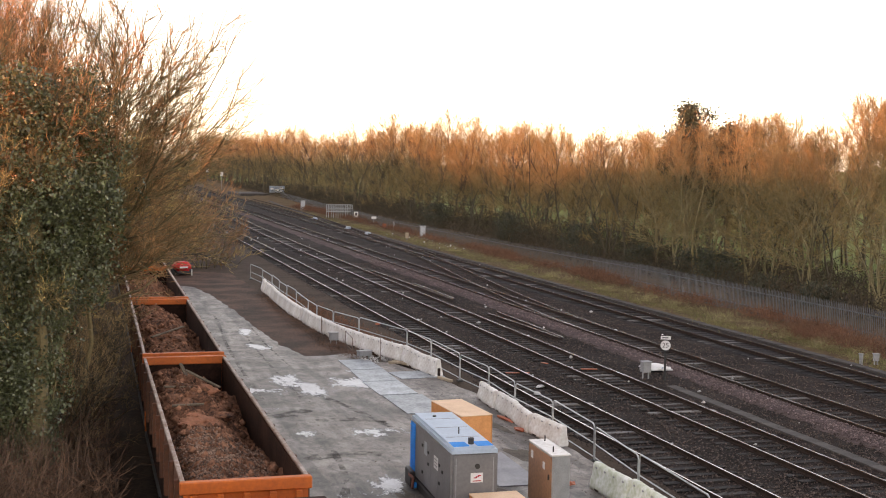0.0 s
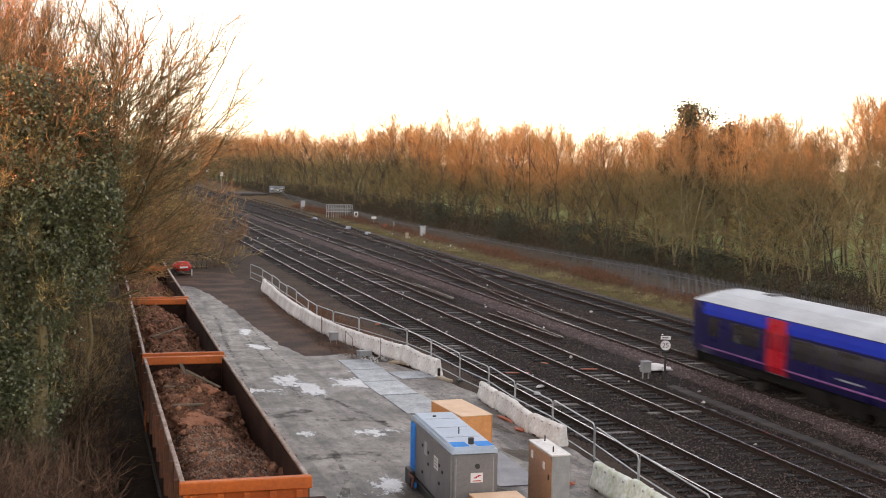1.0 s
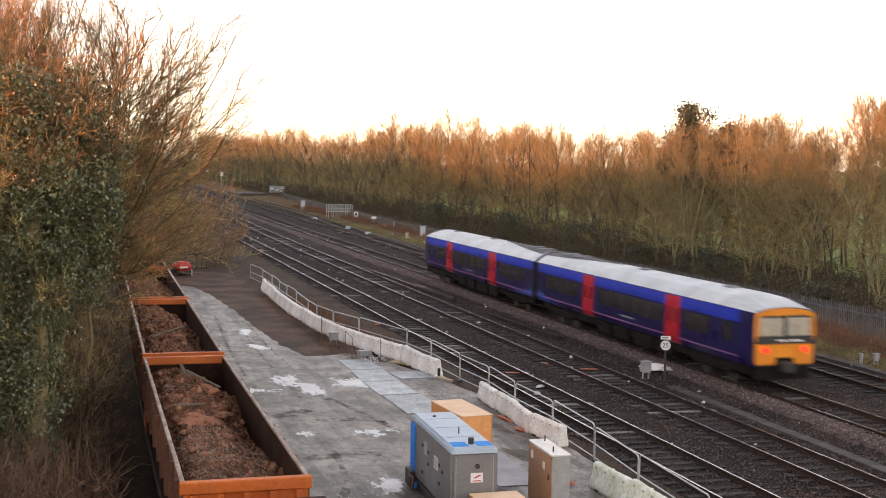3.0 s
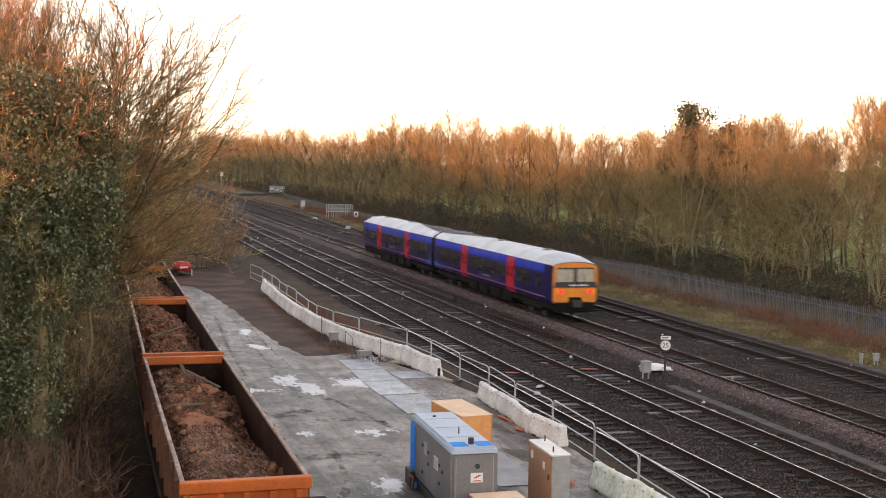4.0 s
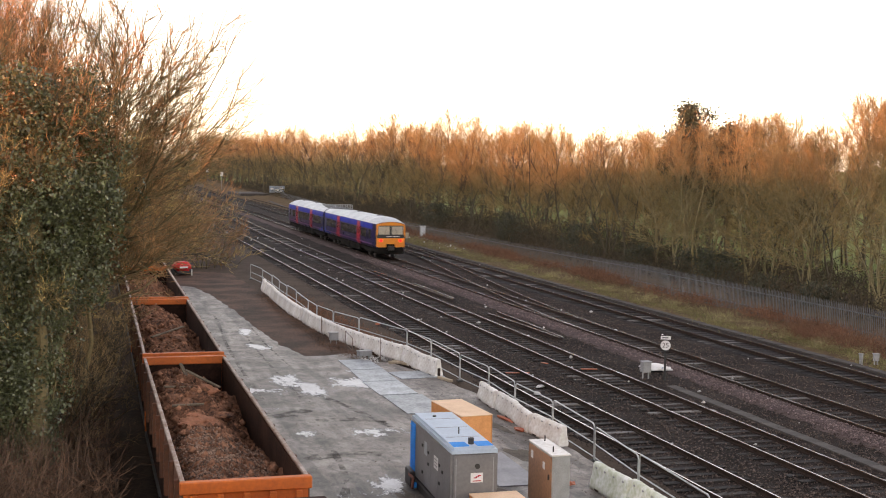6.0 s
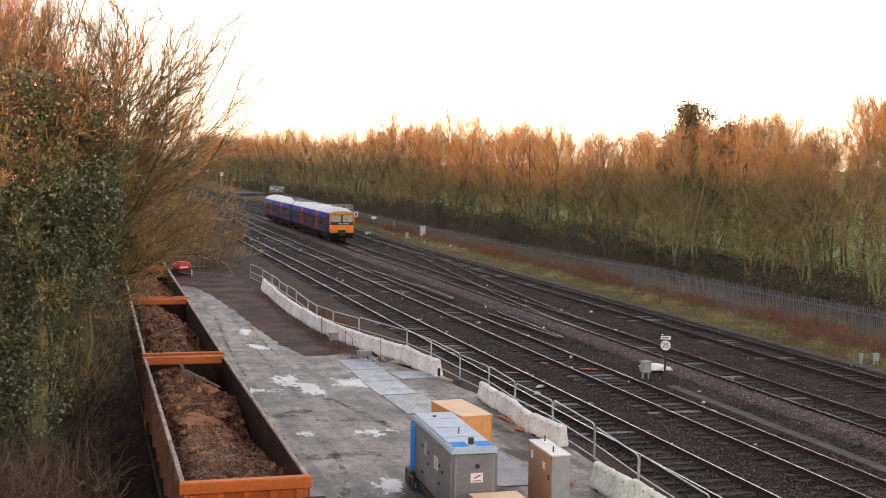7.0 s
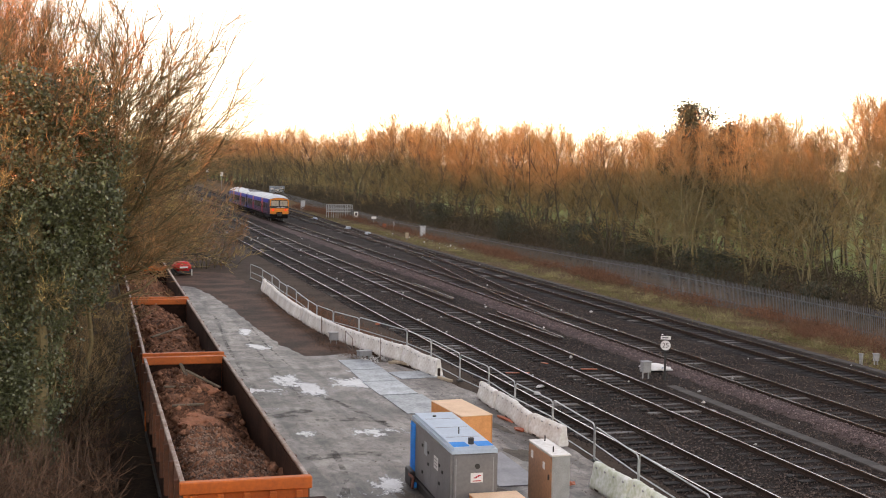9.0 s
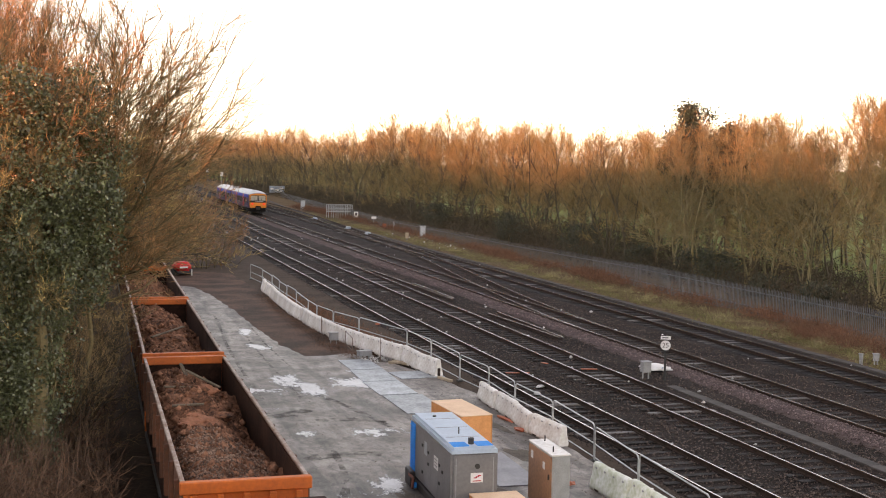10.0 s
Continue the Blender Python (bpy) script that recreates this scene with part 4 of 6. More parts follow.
def tyre_marks():
    """Dark rubber and mud smears where lorries turn."""
    m = mat("tyre_dirt", (0.12, 0.10, 0.085), (0.08, 0.066, 0.056), 0.8, scale=2, fine=14, bump=0.1)
    n, l = m.node_tree.nodes, m.node_tree.links
    geo, nz, mr = n.new("ShaderNodeNewGeometry"), n.new("ShaderNodeTexNoise"), n.new("ShaderNodeMapRange")
    nz.inputs["Scale"].default_value, nz.inputs["Detail"].default_value = 3.0, 6
    mr.inputs[1].default_value, mr.inputs[2].default_value, mr.inputs[4].default_value = 0.42, 0.66, 0.62
    l.new(geo.outputs["Position"], nz.inputs["Vector"]), l.new(nz.outputs[0], mr.inputs[0]), l.new(mr.outputs[0], n["Principled BSDF"].inputs["Alpha"])
    for k, (line, w) in enumerate(TYRES):
        b = bmesh.new()
        pts = [Vector((x, y, -0.0962 + 0.0003 * k)) for x, y in line]
        fine = []
        for a, c in zip(pts, pts[1:]):
            fine += [a.lerp(c, j / 8) for j in range(8)]
        for _ in range(6):
            fine = [fine[0]] + [(p + q + r) / 3 for p, q, r in zip(fine, fine[1:], fine[2:])] + [fine[-1]]
        rows = []
        for j, p in enumerate(fine):
            d = (fine[min(j + 1, len(fine) - 1)] - fine[max(j - 1, 0)]).normalized()
            e = Vector((-d.y, d.x, 0)) * w * (0.7 + 0.5 * noise.noise(p * 0.8))
            rows.append((b.verts.new(p - e), b.verts.new(p + e)))
        for a, c in zip(rows, rows[1:]):
            b.faces.new((a[0], a[1], c[1], c[0]))
        tagged(part("tyre_mark", b, m), "dark tyre smear across the worn concrete", "tyre mark", "tyre marks", "stuff")


TYRES = [([(7.0, 68.0), (6.83, 63.8), (6.41, 57.0), (6.23, 49.3), (6.21, 42.8)], 0.10), ([(7.75, 62.6), (7.57, 55.9), (7.55, 49.0), (7.61, 42.8)], 0.08),
         ([(8.31, 63.6), (8.19, 56.6), (8.33, 49.6)], 0.07), ([(7.61, 45.3), (8.54, 43.4), (9.27, 40.2), (9.67, 37.9)], 0.20), ([(7.43, 39.7), (8.58, 39.7), (9.74, 38.9)], 0.40),
         ([(5.6, 41.0), (6.6, 40.6), (7.6, 41.6)], 0.45), ([(6.2, 34.5), (7.4, 35.2), (8.6, 34.6)], 0.40), ([(6.0, 29.0), (6.9, 32.0), (7.2, 36.0)], 0.14)]
tyre_marks()
plates = [((11.25, 50.3), 1.35, 2.5, 1.0), ((11.22, 47.65), 1.4, 2.6, -0.8), ((11.2, 44.9), 1.45, 2.7, 1.4), ((11.35, 41.75), 1.5, 3.3, 1.5), ((12.95, 47.5), 1.85, 1.6, 6.0), ((11.3, 32.3), 1.25, 3.7, -1.0)]
for (x, y), w, ln, rz in plates:
    tagged(part("road_plate", box(-w / 2, w / 2, -ln / 2, ln / 2, 0, 0.03, 0.006), M["plate_dark" if y < 35 else "plate"], at=pose(x, y, -0.1, 0, 0, rz)), "grey-blue steel road plate lying on the concrete", "steel plate", "road plates")


# ---- generator ----
M["hose"] = mat("brown_hose", (0.20, 0.055, 0.03), (0.12, 0.035, 0.022), 0.5, bump=0.05)


def generator():
    t = thing("generator", "grey canopied diesel generator with pale lid on black skid", "generator", pose(9.0, 29.45, -0.1, 0, 0, -2.0))
    w, h = 0.58, 2.1
    body = part("canopy", box(-w, w, -h, h, 0.22, 1.76, 0.07, None, 3), M["gen_grey"], t, "grey steel canopy")
    part("lid", prism([(-w + 0.015, -h + 0.015), (w - 0.015, -h + 0.015), (w - 0.015, h - 0.015), (-w + 0.015, h - 0.015)], 1.72, 1.87, None, 0.06), M["gen_top"], t, "pale blue-grey lid")
    lid = t.children[-1]
    for y in (-0.95, 0.15, 1.2):
        part("lid_seam", box(-w + 0.16, w - 0.16, y - 0.012, y + 0.012, 1.865, 1.875), M["gen_grey"], lid)
    for x0, x1 in ((-0.49, -0.1), (0.1, 0.49)):
        part("blue_panel", box(x0, x1, -1.96, -1.5, 1.865, 1.88, 0.004), M["gen_blue"], lid, "bright blue panel")
    part("exhaust_cap", tube([(0, -1.72, 1.86), (0, -1.72, 2.02)], 0.07, 14), M["black"], lid, "black exhaust cap")
    part("lifting_eye", tube([(0, -0.6, 1.86), (0, -0.6, 2.04)], 0.016, 8), M["black"], lid)
    part("vent_plug", tube([(-0.1, 1.5, 1.86), (-0.1, 1.5, 1.90)], 0.05, 10), M["black"], lid)
    skid = part("skid", box(-w - 0.02, w + 0.02, -h - 0.03, h + 0.03, 0.0, 0.22, 0.02), M["black"], t, "black steel skid")
    for s in (-1, 1):
        part("louvre_frame", box(s * w - 0.012, s * w + 0.012, 1.6, 2.08, 0.3, 1.66), M["gen_blue"], body, "blue louvre panel")
        for k in range(17):
            z = 0.36 + k * 0.075
            part("louvre_slat", box(s * (w + 0.018) - 0.02, s * (w + 0.018) + 0.02, 1.61, 2.07, z, z + 0.032, 0.004), M["gen_blue"], body)
        for y in (-1.42, -0.75, 0.0, 0.62, 1.28):
            part("door_seam", box(s * (w + 0.001) - 0.003, s * (w + 0.001) + 0.003, y - 0.005, y + 0.005, 0.3, 1.64), M["grey_box"], body)
        for y, z in ((-1.0, 1.2), (-1.0, 0.75), (0.12, 1.25), (0.12, 0.95), (0.75, 1.3), (0.75, 0.6), (-1.3, 1.1)):
            part("latch", box(s * (w + 0.012) - 0.014, s * (w + 0.012) + 0.014, y - 0.05, y + 0.05, z - 0.035, z + 0.035, 0.006), M["black"], body, "black latch")
        part("notice", box(s * (w + 0.006) - 0.006, s * (w + 0.006) + 0.006, -0.86, -0.46, 1.02, 1.32), M["sign_white"], body, "white notice with unreadable print")
        for k in range(3):
            part("print_bar", box(s * (w + 0.013) - 0.002, s * (w + 0.013) + 0.002, -0.81, -0.53, 1.09 + k * 0.08, 1.11 + k * 0.08), M["gen_grey"], body)
        part("control_window", box(s * (w + 0.006) - 0.006, s * (w + 0.006) + 0.006, 0.3, 0.55, 1.12, 1.45, 0.004), M["roof"], body, "pale control window")
    part("label_plate", box(-0.1, 0.2, -h - 0.012, -h + 0.01, 1.03, 1.26), M["sign_white"], body, "white label with red mark")
    for k in range(3):
        part("label_mark", box(-0.03 + 0.05 * k, 0.05 + 0.05 * k, -h - 0.02, -h - 0.01, 1.13 + 0.025 * k, 1.155 + 0.025 * k, 0.004), M["red"], body)
    part("label_print", box(-0.05, 0.15, -h - 0.02, -h - 0.01, 1.06, 1.08), M["red"], body)
    for z in (1.42, 0.62):
        part("filler_cap", tube([(0.06, -h + 0.02, z), (0.06, -h - 0.03, z)], 0.062, 14), M["black"], body, "black recessed cap")
    for x in (-0.46, 0.46):
        part("corner_strip", box(x - 0.012, x + 0.012, -h - 0.008, -h + 0.01, 0.3, 1.62), M["grey_box"], body)
    part("hose", tube([(-w - 0.06, 1.7, 0.14), (-w - 0.16, 1.6, 0.34), (-w - 0.12, 1.3, 0.30), (-w - 0.2, 1.05, 0.1)], 0.035, 8), M["hose"], skid, "red-brown hose")
    part("skid_end", box(-w - 0.16, -w - 0.02, 1.5, 2.1, 0.0, 0.42, 0.02), M["black"], skid, "black skid end box")
    part("green_tap", box(-w - 0.12, -w - 0.04, 1.2, 1.28, 0.05, 0.2, 0.01), M["gen_blue"], skid)


generator()


def crate(m, w, ln, h, label):
    t = thing("plywood_crate", label, "crate", m, "plywood crates")
    th = 0.022
    for s in (-1, 1):
        part("side_board", box(s * w / 2 - th / 2, s * w / 2 + th / 2, -ln / 2, ln / 2, 0.1, h, 0.003), M["osb"], t, "orange-brown strand board side")
        part("end_board", box(-w / 2 + th, w / 2 - th, s * (ln / 2 - th / 2) - th / 2, s * (ln / 2 - th / 2) + th / 2, 0.1, h, 0.003), M["osb"], t)
        part("runner", box(s * (w / 2 - 0.1) - 0.05, s * (w / 2 - 0.1) + 0.05, -ln / 2, ln / 2, 0, 0.1, 0.005), M["timber"], t)
    part("lid", box(-w / 2 - 0.02, w / 2 + 0.02, -ln / 2 - 0.02, ln / 2 + 0.02, h, h + 0.025, 0.004), M["osb_top"], t, "pale plywood lid")


crate(pose(11.3, 36.1, -0.1, 0, 0, 5), 1.0, 2.5, 0.98, "orange strand board crate with pale plywood lid")
crate(pose(9.35, 26.6, -0.1, 0, 0, 0), 1.15, 1.25, 0.78, "low strand board crate in front of the generator")


def cabinet():
    t = thing("steel_cabinet", "narrow galvanised steel cabinet with brown door side", "cabinet", pose(11.12, 28.15, -0.1, 0, 0, -1.5))
    w, h = 0.23, 0.85
    body = part("body", box(-w, w, -h, h, 0.08, 1.56, 0.012), M["galv"], t, "bright galvanised body")
    part("roof_sheet", box(-w - 0.02, w + 0.02, -h - 0.02, h + 0.02, 1.56, 1.60, 0.008), M["plastic_white"], t, "pale weathered top")
    part("plinth", box(-w + 0.02, w - 0.02, -h + 0.02, h - 0.02, 0, 0.08), M["black"], t)
    door = part("door", box(-w - 0.022, -w + 0.0, -h + 0.02, h - 0.02, 0.12, 1.53, 0.005), M["brown_steel"], t, "brown varnished door")
    for y, z in ((0.55, 1.3), (-0.32, 1.22)):
        part("door_label", box(-w - 0.03, -w - 0.021, y - 0.07, y + 0.07, z - 0.09, z + 0.09), M["sign_white"], door, "small white label")
    part("door_handle", box(-w - 0.05, -w - 0.02, -0.70, -0.67, 0.95, 1.08, 0.006), M["black"], door, "black handle")
    for y in (-0.55, 0.62):
        part("lifting_lug", tube([(0.1 * (1 if y > 0 else -1), y, 1.59), (0.1 * (1 if y > 0 else -1), y, 1.74)], 0.018, 8), M["black"], body, "dark lifting lug")


cabinet()


# ---- white water-filled barriers ----
def barrier_mesh(ln):
    b = bmesh.new()
    prof = [(0.20, 0.0), (0.205, 0.10), (0.175, 0.24), (0.125, 0.40), (0.11, 0.56), (0.10, 0.64), (0.075, 0.69), (0.035, 0.71)]
    ring = prof + [(-x, z) for x, z in prof[::-1]]
    stations = [(0.0, 0.8, 0.96), (0.012, 0.92, 0.985), (0.05, 0.97, 0.995), (0.14, 1.03, 1.0), (0.24, 0.99, 0.985), (0.36, 1.03, 0.985), (0.5, 1.03, 0.965), (0.64, 1.03, 0.98), (0.76, 0.99, 0.985), (0.86, 1.02, 1.0), (0.94, 0.97, 0.99), (0.988, 0.92, 0.985), (1.0, 0.8, 0.96)]
    rings = [[b.verts.new((x * f, u * ln, z * g)) for x, z in ring] for u, f, g in stations]
    n = len(ring)
    for a, c in zip(rings, rings[1:]):
        for k in range(n):
            b.faces.new((a[k], a[(k + 1) % n], c[(k + 1) % n], c[k]))
    b.faces.new(rings[0]), b.faces.new(rings[-1][::-1])
    bmesh.ops.recalc_face_normals(b, faces=b.faces)
    me = data_of("body", b, M["plastic_white"], True)
    for p in me.polygons:
        p.use_smooth = len(p.vertices) == 4
    return me


BAR = barrier_mesh(1.96)
BAR_GREEN = barrier_mesh(1.96)
BAR_GREEN.materials[0] = mat("algae_plastic", (0.84, 0.85, 0.80), (0.50, 0.53, 0.36), 0.5, scale=2.2, fine=9, bump=0.15, contrast=0.6)
SLOT = data_of("slot", box(-0.118, 0.118, -0.045, 0.045, 0.55, 0.60, 0.008), M["grey_box"])
FOOT = data_of("foot_slot", box(-0.206, 0.206, -0.14, 0.14, 0.0, 0.06, 0.01), M["soil"])
CAP = data_of("filler_cap", tube([(0, 0, 0.66), (0, 0, 0.72)], 0.045, 10), M["plastic_white"])


def barriers(line, group, label, end_red=False, shell=None, tall=1.0):
    s, n = 0.0, 0
    total = sum(math.hypot(x1 - x0, y1 - y0) for (x0, y0), (x1, y1) in zip(line, line[1:]))
    while s + 1.0 < total:
        a, b = along(line, s), along(line, min(s + 1.98, total - 1e-6))
        rz = math.atan2(a[0] - b[0], b[1] - a[1])
        wob = random.Random(round(s * 10) + len(group))
        m = Matrix.Translation((a[0], a[1], -0.1)) @ Matrix.Rotation(rz + radians(wob.uniform(-2.5, 2.5)), 4, "Z") @ Matrix.Rotation(radians(wob.uniform(-5, 5)), 4, "Y") @ Matrix.Rotation(radians(wob.uniform(-0.8, 0.8)), 4, "X")
        t = thing("barrier", label, "barrier", m, group)
        t.scale.z = tall
        part("body", shell or BAR, None, t, "grimy white plastic shell")
        for y in (0.22, 0.72, 1.22, 1.72):
            part("slot", SLOT, None, t, at=pose(0, y, 0))
        for y in (0.45, 1.5):
            part("foot_slot", FOOT, None, t, at=pose(0, y, 0))
        part("filler_cap", CAP, None, t, at=pose(0, 0.98, 0))
        if end_red and n == 0:
            part("end_socket", box(-0.07, 0.07, -0.012, 0.02, 0.0, 0.36, 0.02), M["rail_side"], t, "reddish end socket")
        s += 2.0
        n += 1


barriers([(13.72, 46.9), (13.4, 48.7), (13.2, 51.6), (12.45, 53.8), (11.85, 57.3), (11.38, 62), (11.25, 66.6), (11.3, 73.4), (11.42, 81.0)], "long barrier run", "grimy white water-filled plastic barrier along the yard edge", True)
barriers([(14.08, 34.5), (13.80, 36.4), (13.98, 38.4), (13.96, 40.4), (14.12, 42.5)], "short barrier run", "white water-filled plastic barrier beside the railing", tall=0.9)
barriers([(13.3, 24.0), (13.25, 30.1)], "near barrier run", "white plastic barrier with green algae stains", shell=BAR_GREEN)


# ---- galvanised railing ----
RAILING = [(13.8, 24.9), (14.0, 29.1), (14.3, 32.7), (14.45, 36.4), (14.35, 39.7), (14.5, 43.0), (14.3, 46.0), (14.2, 49.8), (13.9, 52.7), (12.8, 57.6), (12.1, 60.4), (11.75, 63.0), (11.75, 65.5), (11.85, 69.9), (11.8, 73.0), (11.8, 75.9), (11.9, 79.6), (11.9, 84.0), (11.6, 88.0)]


def railing():
    for (x0, y0), (x1, y1) in zip(RAILING, RAILING[1:]):
        d = Vector((x1 - x0, y1 - y0, 0))
        ln = d.length - 0.08
        rnd = random.Random(int(y0 * 7))
        t = thing("railing_panel", "galvanised tubular steel railing panel beside the track", "railing", Matrix.Translation((x0, y0, -0.12)) @ Matrix.Rotation(math.atan2(-d.x, d.y), 4, "Z"), "yard railing")
        h = 1.07 + rnd.uniform(-0.05, 0.03)
        part("top_rail", tube([(0, 0, 0.0), (0, 0, h - 0.12), (0, 0.04, h - 0.04), (0, 0.14, h), (0, ln - 0.14, h), (0, ln - 0.04, h - 0.04), (0, ln, h - 0.12), (0, ln, 0)], 0.023, 8), M["galv"], t, "bent galvanised tube")
        part("middle_rail", tube([(0, 0, 0.52), (0, ln, 0.52)], 0.02, 7), M["galv"], t)
        part("bottom_rail", tube([(0, 0, 0.12), (0, ln, 0.12)], 0.018, 7), M["galv"], t)
        for y in (0, ln):
            part("foot", box(-0.1, 0.1, y - 0.1, y + 0.1, -0.02, 0.04, 0.01), M["black"], t, "black rubber foot")


railing()


M["rusty_tube"] = mat("rusty_tube", (0.26, 0.19, 0.15), (0.13, 0.08, 0.06), 0.7, 0.3, scale=3, fine=30, bump=0.2)


def hurdle(m, w):
    t = thing("hurdle_frame", "thin rusty steel hurdle frame standing in the mud", "hurdle", m, "hurdle frames")
    part("frame", tube([(0, 0, 0), (0, 0, 0.95), (0, w, 0.9), (0, w, 0)], 0.018, 7), M["rusty_tube"], t)
    part("cross_bar", tube([(0, 0, 0.4), (0, w, 0.36)], 0.015, 6), M["rusty_tube"], t)


hurdle(pose(11.05, 57.8, -0.12, 0, 0, -10), 2.0)
hurdle(pose(11.2, 51.6, -0.1, 0, 0, -5), 2.6)
hurdle(pose(12.35, 51.2, -0.1, 0, 0, -14), 2.0)


def post_box(m, w, d, h, leg, material, name="junction_box", label="grey equipment box on short steel legs"):
    t = thing(name, label, "equipment box", m)
    part("case", box(-w / 2, w / 2, -d / 2, d / 2, leg, leg + h, 0.015), material, t)
    part("cover", box(-w / 2 - 0.03, w / 2 + 0.03, -d / 2 - 0.03, d / 2 + 0.03, leg + h, leg + h + 0.03, 0.008), material, t)
    for s in (-1, 1):
        part("leg", box(s * w * 0.35 - 0.025, s * w * 0.35 + 0.025, -0.025, 0.025, -0.1, leg), M["grey_box"], t)


post_box(pose(11.3, 56.2, -0.12), 0.4, 0.3, 0.34, 0.22, M["grey_box"], label="grey equipment box on legs in the mud")
post_box(pose(11.75, 51.7, -0.1, 0, 0, 12), 0.58, 0.34, 0.2, 0.16, M["grey_box"], "bench", "low grey steel bench on legs beside the plates")
post_box(pose(22.05, 45.4, -0.2), 0.36, 0.3, 0.42, 0.28, M["grey_box"], "trackside_box", "grey trackside equipment box on two legs")
post_box(pose(33.25, 46.9, -0.25), 0.14, 0.14, 0.22, 0.3, M["grey_box"], "trackside_box", "small white trackside box on a post")
post_box(pose(33.95, 46.8, -0.25), 0.22, 0.2, 0.3, 0.22, M["grey_box"], "trackside_box", "white trackside box on a post")
for x, y, ln, rz in ((13.15, 49.9, 1.9, 22), (12.95, 50.3, 0.9, 70), (13.75, 46.1, 1.0, 14)):
    tagged(part("timber_offcut", box(-0.07, 0.07, -ln / 2, ln / 2, 0, 0.1, 0.008), M["timber"], at=pose(x, y, -0.1, 0, 0, rz)), "pale timber offcut lying on the concrete", "timber", "timber offcuts")
for x, y, sx, sy, rz in ((12.55, 30.3, 0.5, 0.35, 20), (13.55, 36.9, 0.35, 0.7, 15), (13.6, 38.6, 0.16, 1.3, 10), (14.9, 62.6, 0.3, 0.4, 0)):
    b = bmesh.new()
    bmesh.ops.create_icosphere(b, subdivisions=2, radius=1)
    for v in b.verts:
        v.co = Vector((v.co.x * sx * 0.4, v.co.y * sy * 0.4, max(-0.01, v.co.z * 0.09))) * (1 + 0.6 * noise.noise(v.co * 2.5 + Vector((x, y, 0))))
    tagged(part("orange_sack", b, M["orange_plastic"], at=pose(x, y, -0.09, 0, 0, rz)), "crumpled orange plastic sack on the ground", "sack", "orange sacks")


# ---- speed sign ----
def speed_sign():
    t = thing("speed_sign", "round white speed restriction sign on a dark post", "sign", pose(22.6, 44.8, -0.2, 0, 0, -26))
    part("post", box(-0.045, 0.045, -0.04, 0.04, -0.1, 1.32, 0.006), M["sign_black"], t, "dark post")
    disc = part("disc", tube([(0, -0.05, 1.46), (0, -0.075, 1.46)], 0.20, 32), M["sign_white"], t, "white disc")
    part("disc_ring", tube([(0, -0.045, 1.46), (0, -0.07, 1.46)], 0.215, 32), M["sign_black"], t)
    curve = bpy.data.curves.new("number", "FONT")
    curve.body, curve.size, curve.align_x, curve.align_y, curve.extrude = "25", 0.27, "CENTER", "CENTER", 0.004
    tmp = new("number_source", curve)
    me = bpy.data.meshes.new_from_object(tmp.evaluated_get(bpy.context.evaluated_depsgraph_get()))
    bpy.data.objects.remove(tmp)
    me.materials.clear()
    me.materials.append(M["sign_black"])
    part("number", me, None, disc, "black number 25", pose(0, -0.081, 1.46, 90, 0, 0))
    plate = part("direction_plate", box(-0.2, 0.2, -0.07, -0.045, 1.70, 1.84, 0.004), M["sign_white"], t, "small white plate")
    part("print_bar", box(-0.14, 0.10, -0.076, -0.069, 1.75, 1.79), M["sign_black"], plate)
    part("bracket", box(-0.03, 0.03, -0.045, -0.02, 1.2, 1.8), M["sign_black"], t)


speed_sign()


M["litter"] = mat("weathered_paper", (0.62, 0.60, 0.58), (0.40, 0.37, 0.35), 0.7, scale=3, fine=20, bump=0.2)


def bag(m):
    rng = random.Random(4)
    b = bmesh.new()
    bmesh.ops.create_icosphere(b, subdivisions=3, radius=1)
    for v in b.verts:
        v.co = Vector((v.co.x * 0.6, v.co.y * 0.42, max(-0.02, v.co.z * 0.22))) * (1 + 0.55 * noise.noise(v.co * 2.6))
    t = part("white_bag", b, M["sign_white"], at=m, smooth=True)
    tagged(t, "crumpled white and blue ballast bag lying by the track", "bag")
    for x, y, z, rz in ((-0.28, -0.22, 0.16, 20), (0.16, -0.26, 0.10, -35)):
        part("blue_print", box(-0.14, 0.14, -0.05, 0.05, 0, 0.02, 0.008), M["board_blue"], t, "faded blue print", pose(x, y, z, 35, 0, rz))


bag(pose(23.35, 47.1, -0.12, 0, 0, -20))


for x, y, ln, rz in ((17.2, 47.3, 1.0, 82), (20.5, 47.6, 0.7, 78), (19.2, 49.4, 0.35, 30)):
    tagged(part("orange_board", box(-0.06, 0.06, -ln / 2, ln / 2, 0, 0.03, 0.006), M["orange_plastic"], at=pose(x, y, -0.13, 0, 0, rz)), "thin orange board lying across the sleepers", "board", "orange boards")
for x, y, rz in ((17.0, 44.2, 40), (16.4, 42.9, 70)):
    b = bmesh.new()
    bmesh.ops.create_icosphere(b, subdivisions=2, radius=1)
    for v in b.verts:
        v.co = Vector((v.co.x * 0.24, v.co.y * 0.13, max(-0.02, v.co.z * 0.06))) * (1 + 0.6 * noise.noise(v.co * 2.6 + Vector((x, y, 0))))
    tagged(part("paper_scrap", b, M["litter"], at=pose(x, y, -0.12, 0, 0, rz), smooth=True), "crumpled pale paper lying on the sleepers", "litter", "paper scraps")


